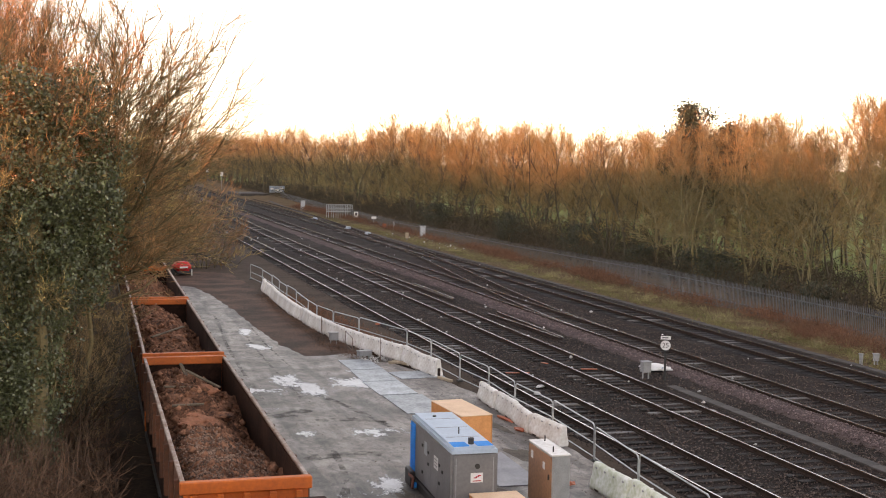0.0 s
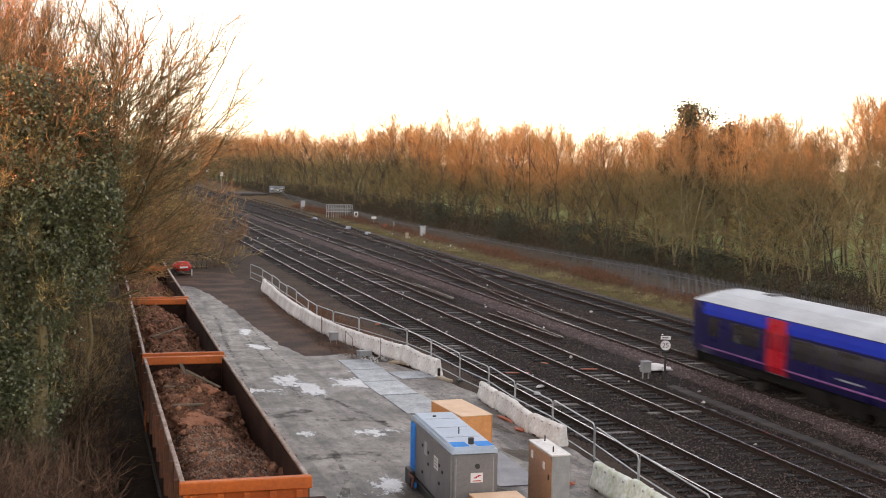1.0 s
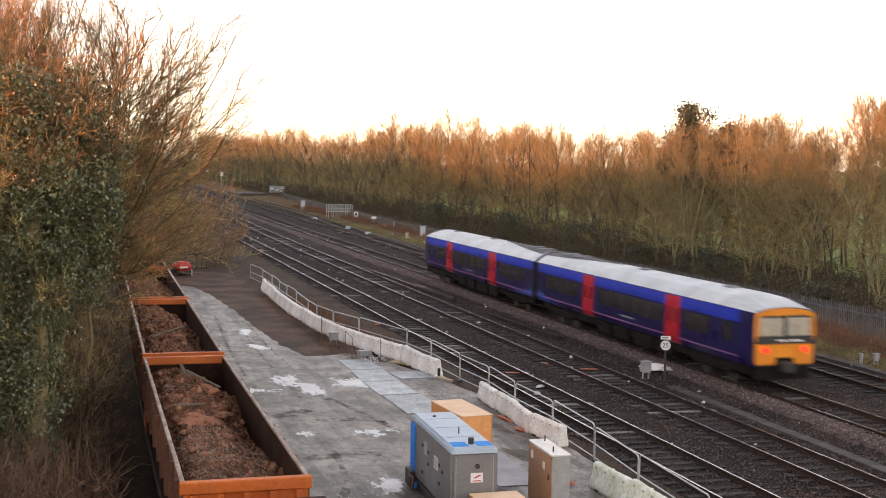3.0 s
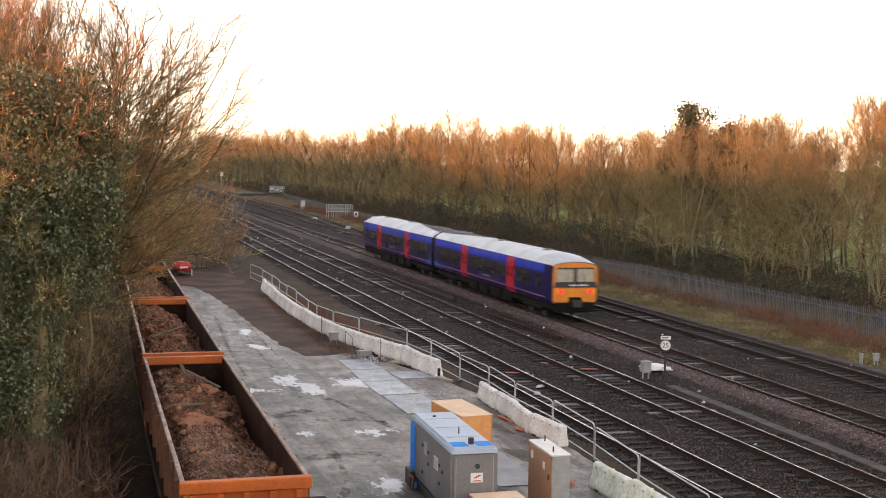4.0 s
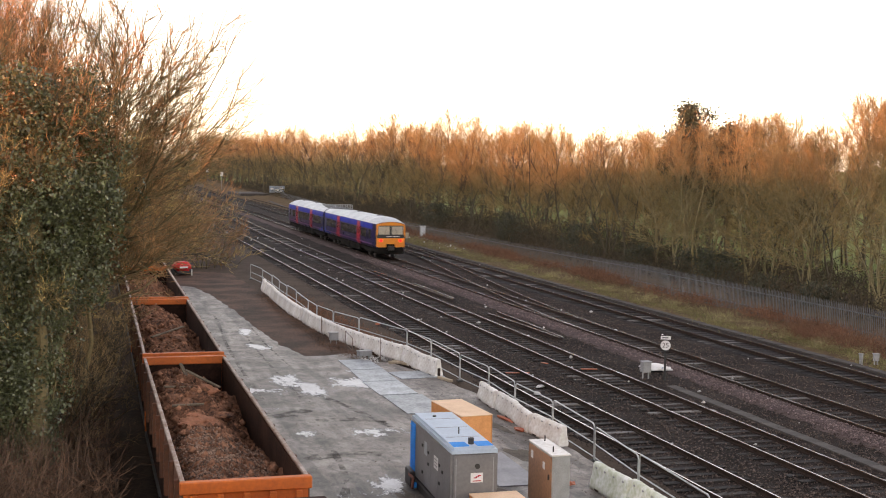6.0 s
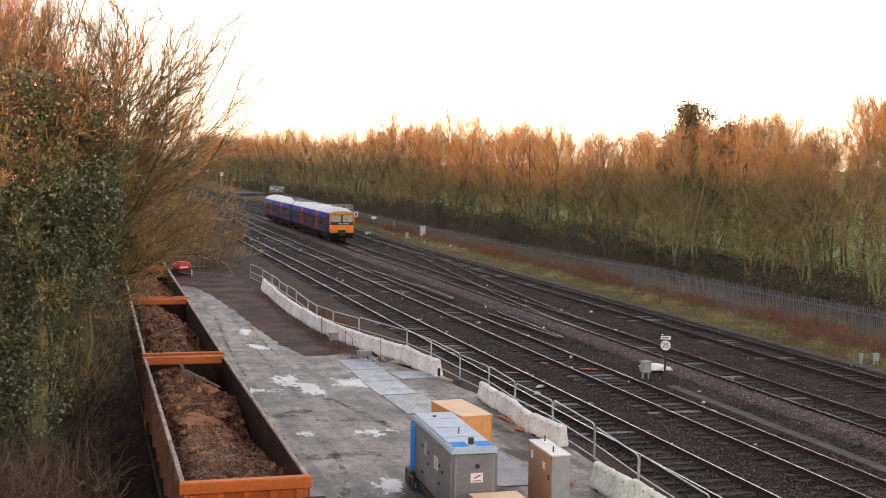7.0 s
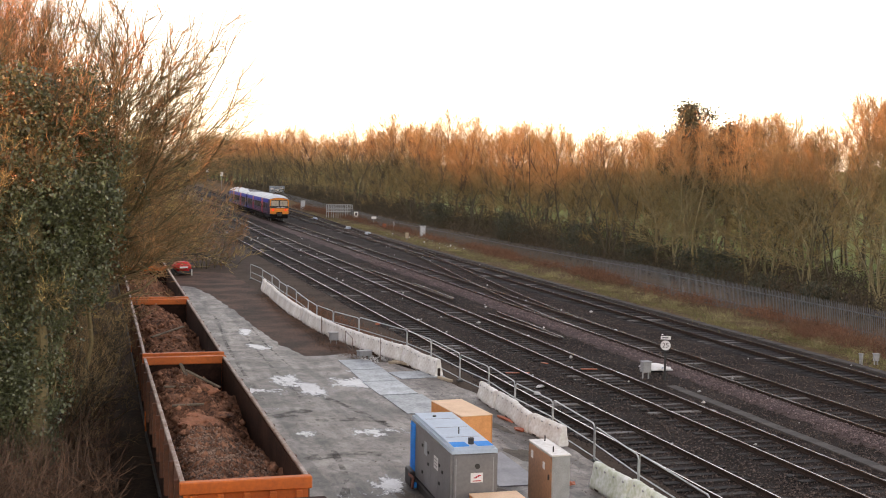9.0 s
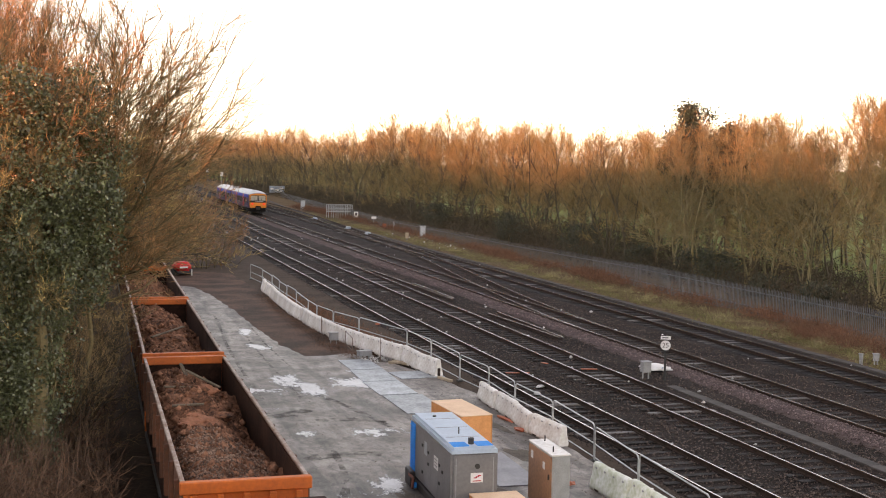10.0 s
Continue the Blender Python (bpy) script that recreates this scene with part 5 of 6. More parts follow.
def loose_rail(x0, y0, x1, y1):
    d = Vector((x1 - x0, y1 - y0, 0))
    tagged(part("loose_rail", rail_mesh([(0, 0), (0.03, d.length / 2), (0, d.length)], "loose_rail"), None, at=Matrix.Translation((x0, y0, 0.02)) @ Matrix.Rotation(math.atan2(-d.x, d.y), 4, "Z")),
           "spare steel rail lying on the ballast", "rail", "spare rails")


for q in ((22.05, 72.6, 21.55, 93.0), (22.3, 73.2, 22.2, 82.4), (22.42, 55.8, 22.02, 65.5), (22.63, 55.9, 22.76, 66.2)):
    loose_rail(*q)


# ---- things far along the line ----
def platform():
    t = thing("access_platform", "pale steel access platform with lattice railings", "platform", pose(37.2, 181.7, -0.1, 0, 0, 4))
    part("deck", box(-1.9, 1.9, -0.6, 0.6, 0.75, 0.85), M["galv"], t)
    for k in range(6):
        x = -1.85 + k * 0.74
        for s in (-1, 1):
            part("post", box(x - 0.04, x + 0.04, s * 0.58 - 0.04, s * 0.58 + 0.04, -0.1, 1.85), M["galv"], t)
    for s in (-1, 1):
        for z in (1.3, 1.82):
            part("rail", box(-1.9, 1.9, s * 0.58 - 0.035, s * 0.58 + 0.035, z - 0.04, z + 0.04), M["galv"], t)
        for k in range(5):
            x = -1.85 + k * 0.74
            part("brace", tube([(x, s * 0.58, 0.85), (x + 0.74, s * 0.58, 1.8)], 0.03, 5), M["galv"], t)


platform()


def far_sign(m, w, h, z, material, label, mark=None):
    t = thing("trackside_sign", label, "sign", m)
    part("post", box(-0.05, 0.05, -0.04, 0.04, -0.2, z + h), M["grey_box"], t)
    b = part("board", box(-w / 2, w / 2, -0.08, -0.04, z, z + h, 0.01), material, t)
    if mark:
        part("mark", box(-w * 0.22, w * 0.22, -0.09, -0.081, z + h * 0.45, z + h * 0.85, 0.03), mark, b, "dark symbol")


far_sign(pose(37.9, 173.3, 0.0, 0, 0, -10), 0.62, 0.95, 0.1, M["sign_white"], "white trackside sign with a black arrow", M["sign_black"])
far_sign(pose(37.3, 153.5, 0.0, 0, 0, -10), 0.5, 0.5, -0.1, M["orange_plastic"], "small orange trackside sign")
far_sign(pose(37.9, 162.0, 0.0, 0, 0, -10), 0.65, 0.3, 0.6, M["sign_white"], "pale T-shaped trackside marker")
far_sign(pose(34.4, 131.0, -0.1, 0, 0, -10), 0.35, 0.6, 0.1, M["timber"], "short pale marker post")
far_sign(pose(37.4, 149.0, 0.0, 0, 0, -10), 0.2, 0.5, 0.4, M["grey_box"], "thin grey marker post")
far_sign(pose(37.1, 342.0, -0.2, 0, 0, -10), 0.8, 1.1, 3.6, M["sign_white"], "distant white signal head on a post")
far_sign(pose(42.8, 440.0, -0.2, 0, 0, -10), 0.9, 1.4, 3.4, M["sign_white"], "distant pale signal on a post")


def relay_box(m, w, d, h, label):
    t = thing("relay_cabinet", label, "cabinet", m)
    part("body", box(-w / 2, w / 2, -d / 2, d / 2, -0.2, h, 0.02), M["grey_box"], t)
    part("roof_sheet", box(-w / 2 - 0.04, w / 2 + 0.04, -d / 2 - 0.04, d / 2 + 0.04, h, h + 0.05, 0.01), M["roof"], t)
    part("door", box(-w / 2 + 0.05, w / 2 - 0.05, -d / 2 - 0.02, -d / 2, 0.0, h - 0.06, 0.006), M["roof"], t, "pale door")


relay_box(pose(36.62, 132.6, 0, 0, 0, -10), 0.62, 0.6, 1.2, "white relay cabinet beside the fence")
relay_box(pose(36.25, 207.9, 0, 0, 0, -10), 0.8, 0.7, 1.35, "white relay cabinet far down the line")


def hoarding():
    t = thing("hoarding", "weathered blue-white board on posts beside the far track", "board", pose(42.7, 279, 0, 0, 0, -8))
    b = part("board", box(-1.7, 1.7, -0.06, 0.06, 0.75, 2.25, 0.02), M["board_blue"], t)
    for x in (-1.6, 1.6):
        part("post", box(x - 0.08, x + 0.08, 0.06, 0.2, -0.3, 2.2), M["black"], t)
    for k, (x, z, w, h) in enumerate(((-1.1, 1.6, 0.7, 0.35), (-0.1, 1.3, 0.9, 0.5), (0.95, 1.7, 0.8, 0.3), (0.8, 1.05, 0.6, 0.25))):
        part("graffiti_patch", box(x - w / 2, x + w / 2, -0.08, -0.061, z - h / 2, z + h / 2, 0.01), M["sign_white"], b, "faded white painted patch")


hoarding()
tagged(part("concrete_ramp", box(-3.5, 3.5, -8, 8, -0.4, 0.35, 0.1), M["trough"], at=pose(38.0, 292, 0, 0, 0, 4)), "pale concrete ramp beside the far tracks", "ramp")


def red_compressor():
    t = thing("red_compressor", "small bright red towable compressor behind the wagons", "compressor", pose(7.05, 91.5, -0.15, 0, 0, 8))
    part("bonnet", box(-0.58, 0.58, -0.8, 0.8, 0.38, 1.0, 0.16, None, 3), M["red_plastic"], t, "bright red bonnet", smooth=True)
    part("print_bar", box(-0.3, 0.3, -0.82, -0.80, 0.6, 0.72), M["sign_white"], t, "white unreadable lettering")
    part("chassis", box(-0.5, 0.5, -0.9, 0.9, 0.22, 0.38, 0.03), M["black"], t)
    part("handle", tube([(-0.3, 0, 0.98), (-0.3, 0, 1.2), (0.3, 0, 1.2), (0.3, 0, 0.98)], 0.03, 7), M["black"], t)
    part("jack_leg", box(0.52, 0.62, -0.85, -0.75, 0.0, 0.5, 0.01), M["galv"], t, "grey jack leg")
    for s in (-1, 1):
        w = part("wheel", tube([(s * 0.5, 0.1, 0.24), (s * 0.68, 0.1, 0.24)], 0.24, 16), M["black"], t, "black tyre")


red_compressor()


def point_machine(m):
    t = thing("point_machine", "pale grey point machine box beside the outer track", "point machine", m, "point machines")
    part("case", box(-0.22, 0.22, -0.55, 0.55, 0.0, 0.24, 0.04, None, 2), M["gen_top"], t)
    part("lid", box(-0.24, 0.24, -0.3, 0.45, 0.24, 0.28, 0.01), M["roof"], t, "pale lid")
    part("rod", tube([(0.0, -0.5, 0.1), (-0.9, -0.5, 0.1)], 0.025, 6), M["galv"], t)


for x, y in ((32.3, 152.0), (32.2, 140.5), (32.5, 176.0)):
    point_machine(pose(x, y, -0.18, 0, 0, 2))


# ---- loose stones and litter ----
def stones(name, label, n, place, r0, r1, material, seed):
    rng = np.random.default_rng(seed)
    c = place(rng, n)
    r = rng.uniform(r0, r1, n)
    octa = np.array([(1, 0, 0), (-1, 0, 0), (0, 1, 0), (0, -1, 0), (0, 0, 0.7), (0, 0, -0.7)], float)
    tri = np.array([(0, 2, 4), (2, 1, 4), (1, 3, 4), (3, 0, 4), (2, 0, 5), (1, 2, 5), (3, 1, 5), (0, 3, 5)])
    v = c[:, None] + octa[None] * r[:, None, None] * rng.uniform(0.55, 1.4, (n, 6, 1))
    ob = new(name, mesh_np(name, v.reshape(-1, 3), (np.arange(n)[:, None, None] * 6 + tri[None]).reshape(-1, 3), material))
    tagged(ob, label, "stones", kind="stuff")


M["stone"] = mat("ballast_stone", (0.14, 0.105, 0.09), (0.062, 0.048, 0.042), 0.9, scale=3, fine=20, bump=0.3, island=0.55, spec=0.12)
M["stone_new"] = mat("fresh_stone", (0.26, 0.19, 0.18), (0.13, 0.096, 0.092), 0.9, scale=3, fine=20, bump=0.3, island=0.55, spec=0.12)
stones("ballast_stones", "loose dark ballast stones between the tracks", 50000,
       lambda g, n: np.column_stack([g.uniform(14.9, 28.9, n), 26 + 75 * g.random(n) ** 1.8, g.uniform(-0.21, -0.15, n)]), 0.02, 0.048, M["stone"], 8)
stones("shoulder_stones", "pinkish grey new ballast stones", 9000,
       lambda g, n: np.column_stack([23.5 + 1.25 * np.sqrt(g.random(n)), 30 + 80 * g.random(n) ** 1.7, g.uniform(-0.13, -0.07, n)]), 0.022, 0.048, M["stone_new"], 9)
M["litter_white"] = mat("pale_litter", (0.7, 0.68, 0.66), (0.5, 0.47, 0.45), 0.7, bump=0.1, island=0.3)
stones("track_litter", "scraps of pale litter on the ballast", 90,
       lambda g, n: np.column_stack([g.uniform(15.2, 33, n), 28 + 110 * g.random(n) ** 1.3, np.full(n, -0.13)]), 0.03, 0.11, M["litter_white"], 10)
stones("verge_litter", "pale scraps lying on the verge", 16,
       lambda g, n: np.column_stack([g.uniform(33.8, 36.6, n), g.uniform(108, 140, n), np.full(n, -0.02)]), 0.06, 0.16, M["litter_white"], 15)
stones("rubble_scraps", "pale rubble scraps lying in the mud by the barriers", 46,
       lambda g, n: np.column_stack([12.2 + g.normal(size=n) * 0.5, 51.9 + g.normal(size=n) * 0.6, np.full(n, -0.07)]), 0.03, 0.09, M["litter_white"], 18)
stones("yard_grit", "dark grit and leaves gathered near the barriers", 380,
       lambda g, n: np.column_stack([13.2 + g.normal(size=n) * 0.55, g.uniform(27, 45, n), np.full(n, -0.095)]), 0.006, 0.022, M["mud"], 16)
stones("yard_debris", "dark leaves and crumbs scattered on the concrete", 700,
       lambda g, n: np.column_stack([g.uniform(5.0, 14.0, n), 26 + 50 * g.random(n) ** 1.5, np.full(n, -0.095)]), 0.006, 0.026, M["tarmac"], 12)


# ---- trees beyond the fence ----
TREE_SPOT = random.Random(7)
LABEL = "leafless tree with rounded crown of brown twigs behind the fence"
GROUP = "trees beyond the fence"
belt = [tree_thing("bare_tree", LABEL, 40 + k, M["bark_dark"], M["twig"], pose(0, -500 - 10 * k, -0.6), GROUP,
                   height=10.0, stems=s, limbs=46, n2=420, n3=1700, n4=5200, reach=r, twig_r=0.011, lean=ln, base=b, r0=0.095, low=lo, high=74, solid=False)
        for k, (s, r, ln, b, lo) in enumerate(((1, 4.2, 0.05, 0.16, 10), (2, 3.9, 0.16, 0.2, 20), (3, 3.6, 0.2, 0.12, 8), (1, 4.5, 0.1, 0.22, 25), (4, 3.5, 0.25, 0.1, 5)))]
far_belt = [tree_thing("bare_tree", LABEL, 60 + k, M["bark_dark"], M["twig"], pose(0, -600 - 10 * k, -0.6), GROUP,
                       height=10.0, stems=s, limbs=40, n2=260, n3=900, n4=2200, reach=4.6, twig_r=0.024, lean=0.12, base=0.1, r0=0.14, low=5, high=74, solid=False)
            for k, s in enumerate((1, 3, 2))]
tall = [tree_thing("bare_tree", "tall leafless tree with several mossy stems behind the fence", 70 + k, M["bark_pale"], M["twig"], pose(0, -700 - 10 * k, -0.6), GROUP,
                   height=10.0, stems=s, limbs=84, n2=700, n3=2500, n4=5200, reach=r, twig_r=0.0085, lean=ln, base=b, r0=0.085, low=5, high=72, foot=0.35)
        for k, (s, r, ln, b) in enumerate(((4, 2.9, 0.10, 0.2), (6, 2.6, 0.13, 0.22), (3, 3.2, 0.09, 0.18)))]
used = set()


def plant(kinds, k, x, y, h, rz):
    """A tree of height h at (x, y)."""
    s = h / 10.0
    m = pose(x, y, -0.25, 0, 0, rz) @ Matrix.Diagonal((s, s, s, 1))
    if kinds[k].name not in used:
        used.add(kinds[k].name)
        kinds[k].matrix_basis = m
    else:
        o = copy_thing(kinds[k], pose(x, y, -0.25, 0, 0, rz))
        o.scale = (s, s, s)


# the height of the wood's edge along the line
TOPS = [(40, 13.0), (62, 13.0), (65, 12.8), (68, 11.6), (70.5, 10.2), (73, 11.5), (76.5, 13.0), (80, 12.2), (84, 11.2), (88, 10.9), (94, 11.4), (99, 11.0), (104, 10.3), (109, 10.4), (114, 12.5), (124, 12.2), (134, 12.0), (150, 13.0), (185, 13.6), (202, 11.8), (230, 12.6), (270, 13.6), (400, 14.6), (640, 15.0)]


def edge_height(y):
    for (y0, h0), (y1, h1) in zip(TOPS, TOPS[1:]):
        if y <= y1:
            return h0 + (h1 - h0) * (y - y0) / (y1 - y0)
    return TOPS[-1][1]


y = 52.0
while y < 520:
    for row, x0 in enumerate((45.0, 50.5, 57.0, 65.0)):
        if row >= 2 and y < 84 or row == 1 and (y < 60 or 66 < y < 74):
            continue
        kinds = tall if y < 92 and row == 0 else belt if y < 190 and row < 2 else far_belt
        h = (edge_height(y * 45.0 / x0) + 0.3) * (TREE_SPOT.uniform(0.93, 1.02) if row == 0 else TREE_SPOT.uniform(0.84, 0.98))
        if kinds is tall:
            h *= 1.07
        plant(kinds, TREE_SPOT.randrange(len(kinds)), x0 + TREE_SPOT.uniform(-1.2, 1.2), y + TREE_SPOT.uniform(-1.2, 1.2), h, TREE_SPOT.uniform(0, 360))
    y += (4.4 if y < 100 else 5.6) if y < 150 else 7.5 if y < 260 else 11.0
for k, (x, y, h) in enumerate(((52, 82, 11.0), (58, 92, 11.0), (64, 100, 11.5), (70, 112, 12.0), (60, 76, 8.5), (66, 84, 9.5), (75, 100, 11), (85, 118, 12), (92, 104, 10), (100, 125, 11))):
    plant(belt, k % 5, x, y, h, 53 * k)
for k in range(26):
    plant(far_belt, k % 3, -22 + 3.0 * k + TREE_SPOT.uniform(-1, 1), 470 + TREE_SPOT.uniform(-25, 40), TREE_SPOT.uniform(13.0, 16.0), 31 * k)


# ---- undergrowth ----
def thicket(name, label, n, place, ln, r, material, seed, up=0.6, m=None):
    """Thin stems sprouting from the ground in a strip; place(rng, n) gives x, y, z."""
    rng = np.random.default_rng(seed)
    p = place(rng, n)
    d = rng.normal(size=(n, 3))
    d[:, 2] = np.abs(d[:, 2]) + up
    L = Limbs(p, d, ln * rng.uniform(0.4, 1.3, n), np.full(n, r), rng.uniform(-0.5, 0.2, n))
    v, f = strips(rng, L.bars(2, 0.3))
    return tagged(new(name, mesh_np(name, v, f, material)), label, "undergrowth", kind="stuff")


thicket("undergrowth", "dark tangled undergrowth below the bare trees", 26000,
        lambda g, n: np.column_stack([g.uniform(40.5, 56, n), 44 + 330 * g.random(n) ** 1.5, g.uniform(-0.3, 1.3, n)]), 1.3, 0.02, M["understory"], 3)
def clumps(g, n, lo, hi, power, count, spread):
    """Places along the line, gathered into clumps."""
    centres = lo + (hi - lo) * g.random(count) ** power
    return centres[g.integers(0, count, n)] + g.normal(size=n) * spread


thicket("bramble_patch", "reddish brown bramble patches along the fence", 20000,
        lambda g, n: (lambda y: np.column_stack([37.0 + 0.4 * np.sin(y * 0.23) + g.normal(size=n) * 0.65, y, -0.1 + 0.35 * g.random(n)]))(clumps(g, n, 40, 220, 1.4, 70, 1.2)), 0.62, 0.013, M["red_bramble"], 4, 0.3)
thicket("bramble_patch", "dense red-brown brambles spreading over the verge", 5200,
        lambda g, n: (lambda y: np.column_stack([36.0 + g.normal(size=n) * 0.7, y, -0.15 + 0.3 * g.random(n)]))(clumps(g, n, 42, 56, 1.0, 16, 0.9)), 0.55, 0.010, M["red_bramble"], 44, 0.3)
thicket("verge_grass", "dry yellow-green grass on the verge", 13000,
        lambda g, n: (lambda y: np.column_stack([34.4 + g.normal(size=n) * 0.6 + 0.5 * np.sin(y * 0.4), y, np.full(n, -0.25)]))(38 + 160 * g.random(n) ** 1.6), 0.24, 0.012, M["grass"], 5, 1.0)
thicket("straw_tufts", "pale straw tufts on the verge", 8000,
        lambda g, n: (lambda y: np.column_stack([35.3 + 0.8 * np.sin(y * 1.9) + g.normal(size=n) * 0.35, y, np.full(n, -0.2)]))(clumps(g, n, 40, 170, 1.4, 80, 0.6)), 0.42, 0.011, M["straw"], 25, 0.5)


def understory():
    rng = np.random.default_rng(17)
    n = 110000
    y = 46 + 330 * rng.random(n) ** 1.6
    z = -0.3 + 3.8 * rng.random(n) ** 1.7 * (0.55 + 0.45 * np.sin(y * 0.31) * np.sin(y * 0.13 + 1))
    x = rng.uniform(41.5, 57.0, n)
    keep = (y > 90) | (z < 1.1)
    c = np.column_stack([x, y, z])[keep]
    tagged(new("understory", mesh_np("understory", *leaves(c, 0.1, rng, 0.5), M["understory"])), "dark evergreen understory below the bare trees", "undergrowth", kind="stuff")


understory()


def evergreen(m):
    rng = np.random.default_rng(77)
    t = thing("evergreen_tree", "dark evergreen tree standing above the bare trees", "tree", m)
    part("trunk", tube([(0, 0, 0), (0.1, 0, 5), (0, 0.1, 9), (0.1, 0.1, 13)], [0.28, 0.22, 0.16, 0.04], 8), M["bark"], t)
    cs = []
    for k in range(64):
        a, z = rng.uniform(0, 6.28), rng.uniform(7.0, 13.2)
        r = math.sqrt(max(0.05, 1.0 - ((z - 9.8) / 3.8) ** 2)) * 2.5 * rng.random() ** 0.6
        cs.append(np.array([math.cos(a) * r, math.sin(a) * r, z]) + rng.normal(size=(190, 3)) * np.array([0.46, 0.46, 0.34]))
    part("crown", mesh_np("crown", *leaves(np.concatenate(cs), 0.13, rng, 0.45), M["evergreen"]), None, t, "dark green needle clumps")


evergreen(pose(47.8, 91.8, 0.0))


def evergreen_bush(seed, m, w, h):
    rng = np.random.default_rng(seed)
    t = thing("evergreen_bush", "dark evergreen bush below the bare trees", "bush", m, "evergreen bushes behind the fence")
    part("stem", tube([(0, 0, 0), (0.05, 0, h * 0.4), (0, 0.1, h * 0.8)], [0.09, 0.06, 0.02], 6), M["bark"], t)
    cs = []
    for k in range(30):
        a, z = rng.uniform(0, 6.28), h * rng.uniform(0.1, 0.92)
        r = w * rng.random() ** 0.5 * (1.05 - 0.7 * (z / h) ** 2)
        cs.append(np.array([math.cos(a) * r, math.sin(a) * r, z]) + rng.normal(size=(110, 3)) * np.array([0.38, 0.38, 0.25]))
    part("crown", mesh_np("crown", *leaves(np.concatenate(cs), 0.09, rng, 0.5), M["evergreen_soft"]), None, t, "dark green leaf clumps")


M["evergreen_soft"] = mat("evergreen_bush_leaf", (0.06, 0.062, 0.03), (0.03, 0.034, 0.018), 0.6, scale=1, fine=8, bump=0, island=0.5)
for k, (x, y, w, h) in enumerate(((43.6, 79, 1.9, 3.2), (43.8, 83, 1.7, 2.6), (44.2, 92, 1.6, 2.4), (43.8, 104, 2.2, 3.4), (43.4, 66, 1.3, 1.5), (43.2, 72, 1.2, 1.5), (43.4, 123, 2.2, 3.6), (43, 150, 2.4, 3.6))):
    evergreen_bush(200 + k, pose(x, y, -0.4), w, h)
evergreen(pose(52.6, 93.5, -1.5))

thicket("weeds", "dead brown weeds growing behind the barriers", 4200,
        lambda g, n: (lambda y: np.column_stack([13.3 - 0.06 * (y - 55) + g.normal(size=n) * 0.55, y, np.full(n, -0.2)]))(53 + 24 * g.random(n)), 0.5, 0.009, M["red_bramble"], 13, 0.7)
thicket("weeds", "dead weeds and litter along the foot of the barriers", 2400,
        lambda g, n: (lambda y: np.column_stack([10.95 + g.normal(size=n) * 0.3 + np.maximum(0, 56 - y) * 0.15, y, np.full(n, -0.1)]))(51.5 + 26 * g.random(n)), 0.18, 0.008, M["bank"], 14, 0.4)

# ---- trees and ivy beside the wagons ----
near_tree = tree_thing("bare_tree", "large leafless tree with radiating limbs and fine twigs beside wagons", 5, M["bark"], M["twig_near"], pose(-0.8, 37.0, -0.8),
                       height=12.0, stems=5, limbs=230, n2=5000, n3=21000, n4=38000, reach=5.45, twig_r=0.0046, lean=0.16, base=0.52, r0=0.13, low=4, high=58, bias=0.26, droop=-0.05, curl=0.38, sizes=(0.27, 0.095, 0.045))
used.add(near_tree.name)
tree_thing("bare_tree", "upright leafless tree with reddish shoots behind the ivy", 9, M["bark"], M["twig_near"], pose(-2.4, 40.0, -0.8),
           height=13.2, stems=7, limbs=100, n2=1500, n3=7000, n4=14000, reach=4.6, twig_r=0.0045, lean=0.16, base=0.35, r0=0.09, low=20, high=82, sizes=(0.3, 0.11, 0.055))
tree_thing("bare_tree", "leafless tree with dark drooping boughs over the wagons", 33, M["bark_dark"], M["twig_gold"], pose(-0.6, 40.5, -0.8),
           height=9.6, stems=3, limbs=26, n2=380, n3=2200, n4=5000, reach=5.0, twig_r=0.0048, lean=0.1, base=0.68, r0=0.12, low=-4, high=26, bias=1.1, droop=0.12, sizes=(0.28, 0.1, 0.05))
tree_thing("bare_tree", "leafless thicket tree with rusty twigs leaning over the wagons", 15, M["bark_dark"], M["rust_twig"], pose(-1.6, 52.0, -0.8),
           height=8.4, stems=5, limbs=24, n2=240, n3=1200, n4=2400, reach=4.6, twig_r=0.006, lean=0.12, base=0.62, r0=0.09, low=4, high=45, bias=0.4, droop=0.08, sizes=(0.3, 0.11, 0.055))
shrub = tree_thing("bare_shrub", "tangled leafless shrub beside the siding", 19, M["bark_dark"], M["bramble"], pose(-2.5, 43.0, -0.9), "shrubs beside the siding",
                   height=5.0, stems=12, limbs=110, n2=700, n3=3000, n4=6000, reach=2.6, twig_r=0.006, lean=0.4, base=0.05, r0=0.04, low=0, high=60, sizes=(0.4, 0.18, 0.09), foot=0.8)
for k, (x, y, q) in enumerate(((-2.2, 38.5, 0.8), (-2.4, 50, 1.0), (-3.2, 55, 1.2), (-2.2, 60, 1.0), (-2.2, 70, 1.1), (-1.9, 80, 1.1), (-3.6, 46, 1.3), (-1.5, 92, 1.2), (-0.9, 36.0, 0.75), (-0.8, 42, 0.9), (-0.6, 47, 0.9))):
    copy_thing(shrub, pose(x, y, -0.9, 0, 0, 71 * k)).scale = (q, q, q)
for k, (x, y, h) in enumerate(((-1.5, 62, 9.0), (-2.2, 80, 9.5), (-1.0, 100, 9.5), (-3.0, 130, 10), (-4, 170, 11), (-2, 215, 11), (4, 290, 12), (12, 360, 13), (22, 430, 13))):
    plant(belt if y < 200 else far_belt, k % 3, x, y, h, k * 77)


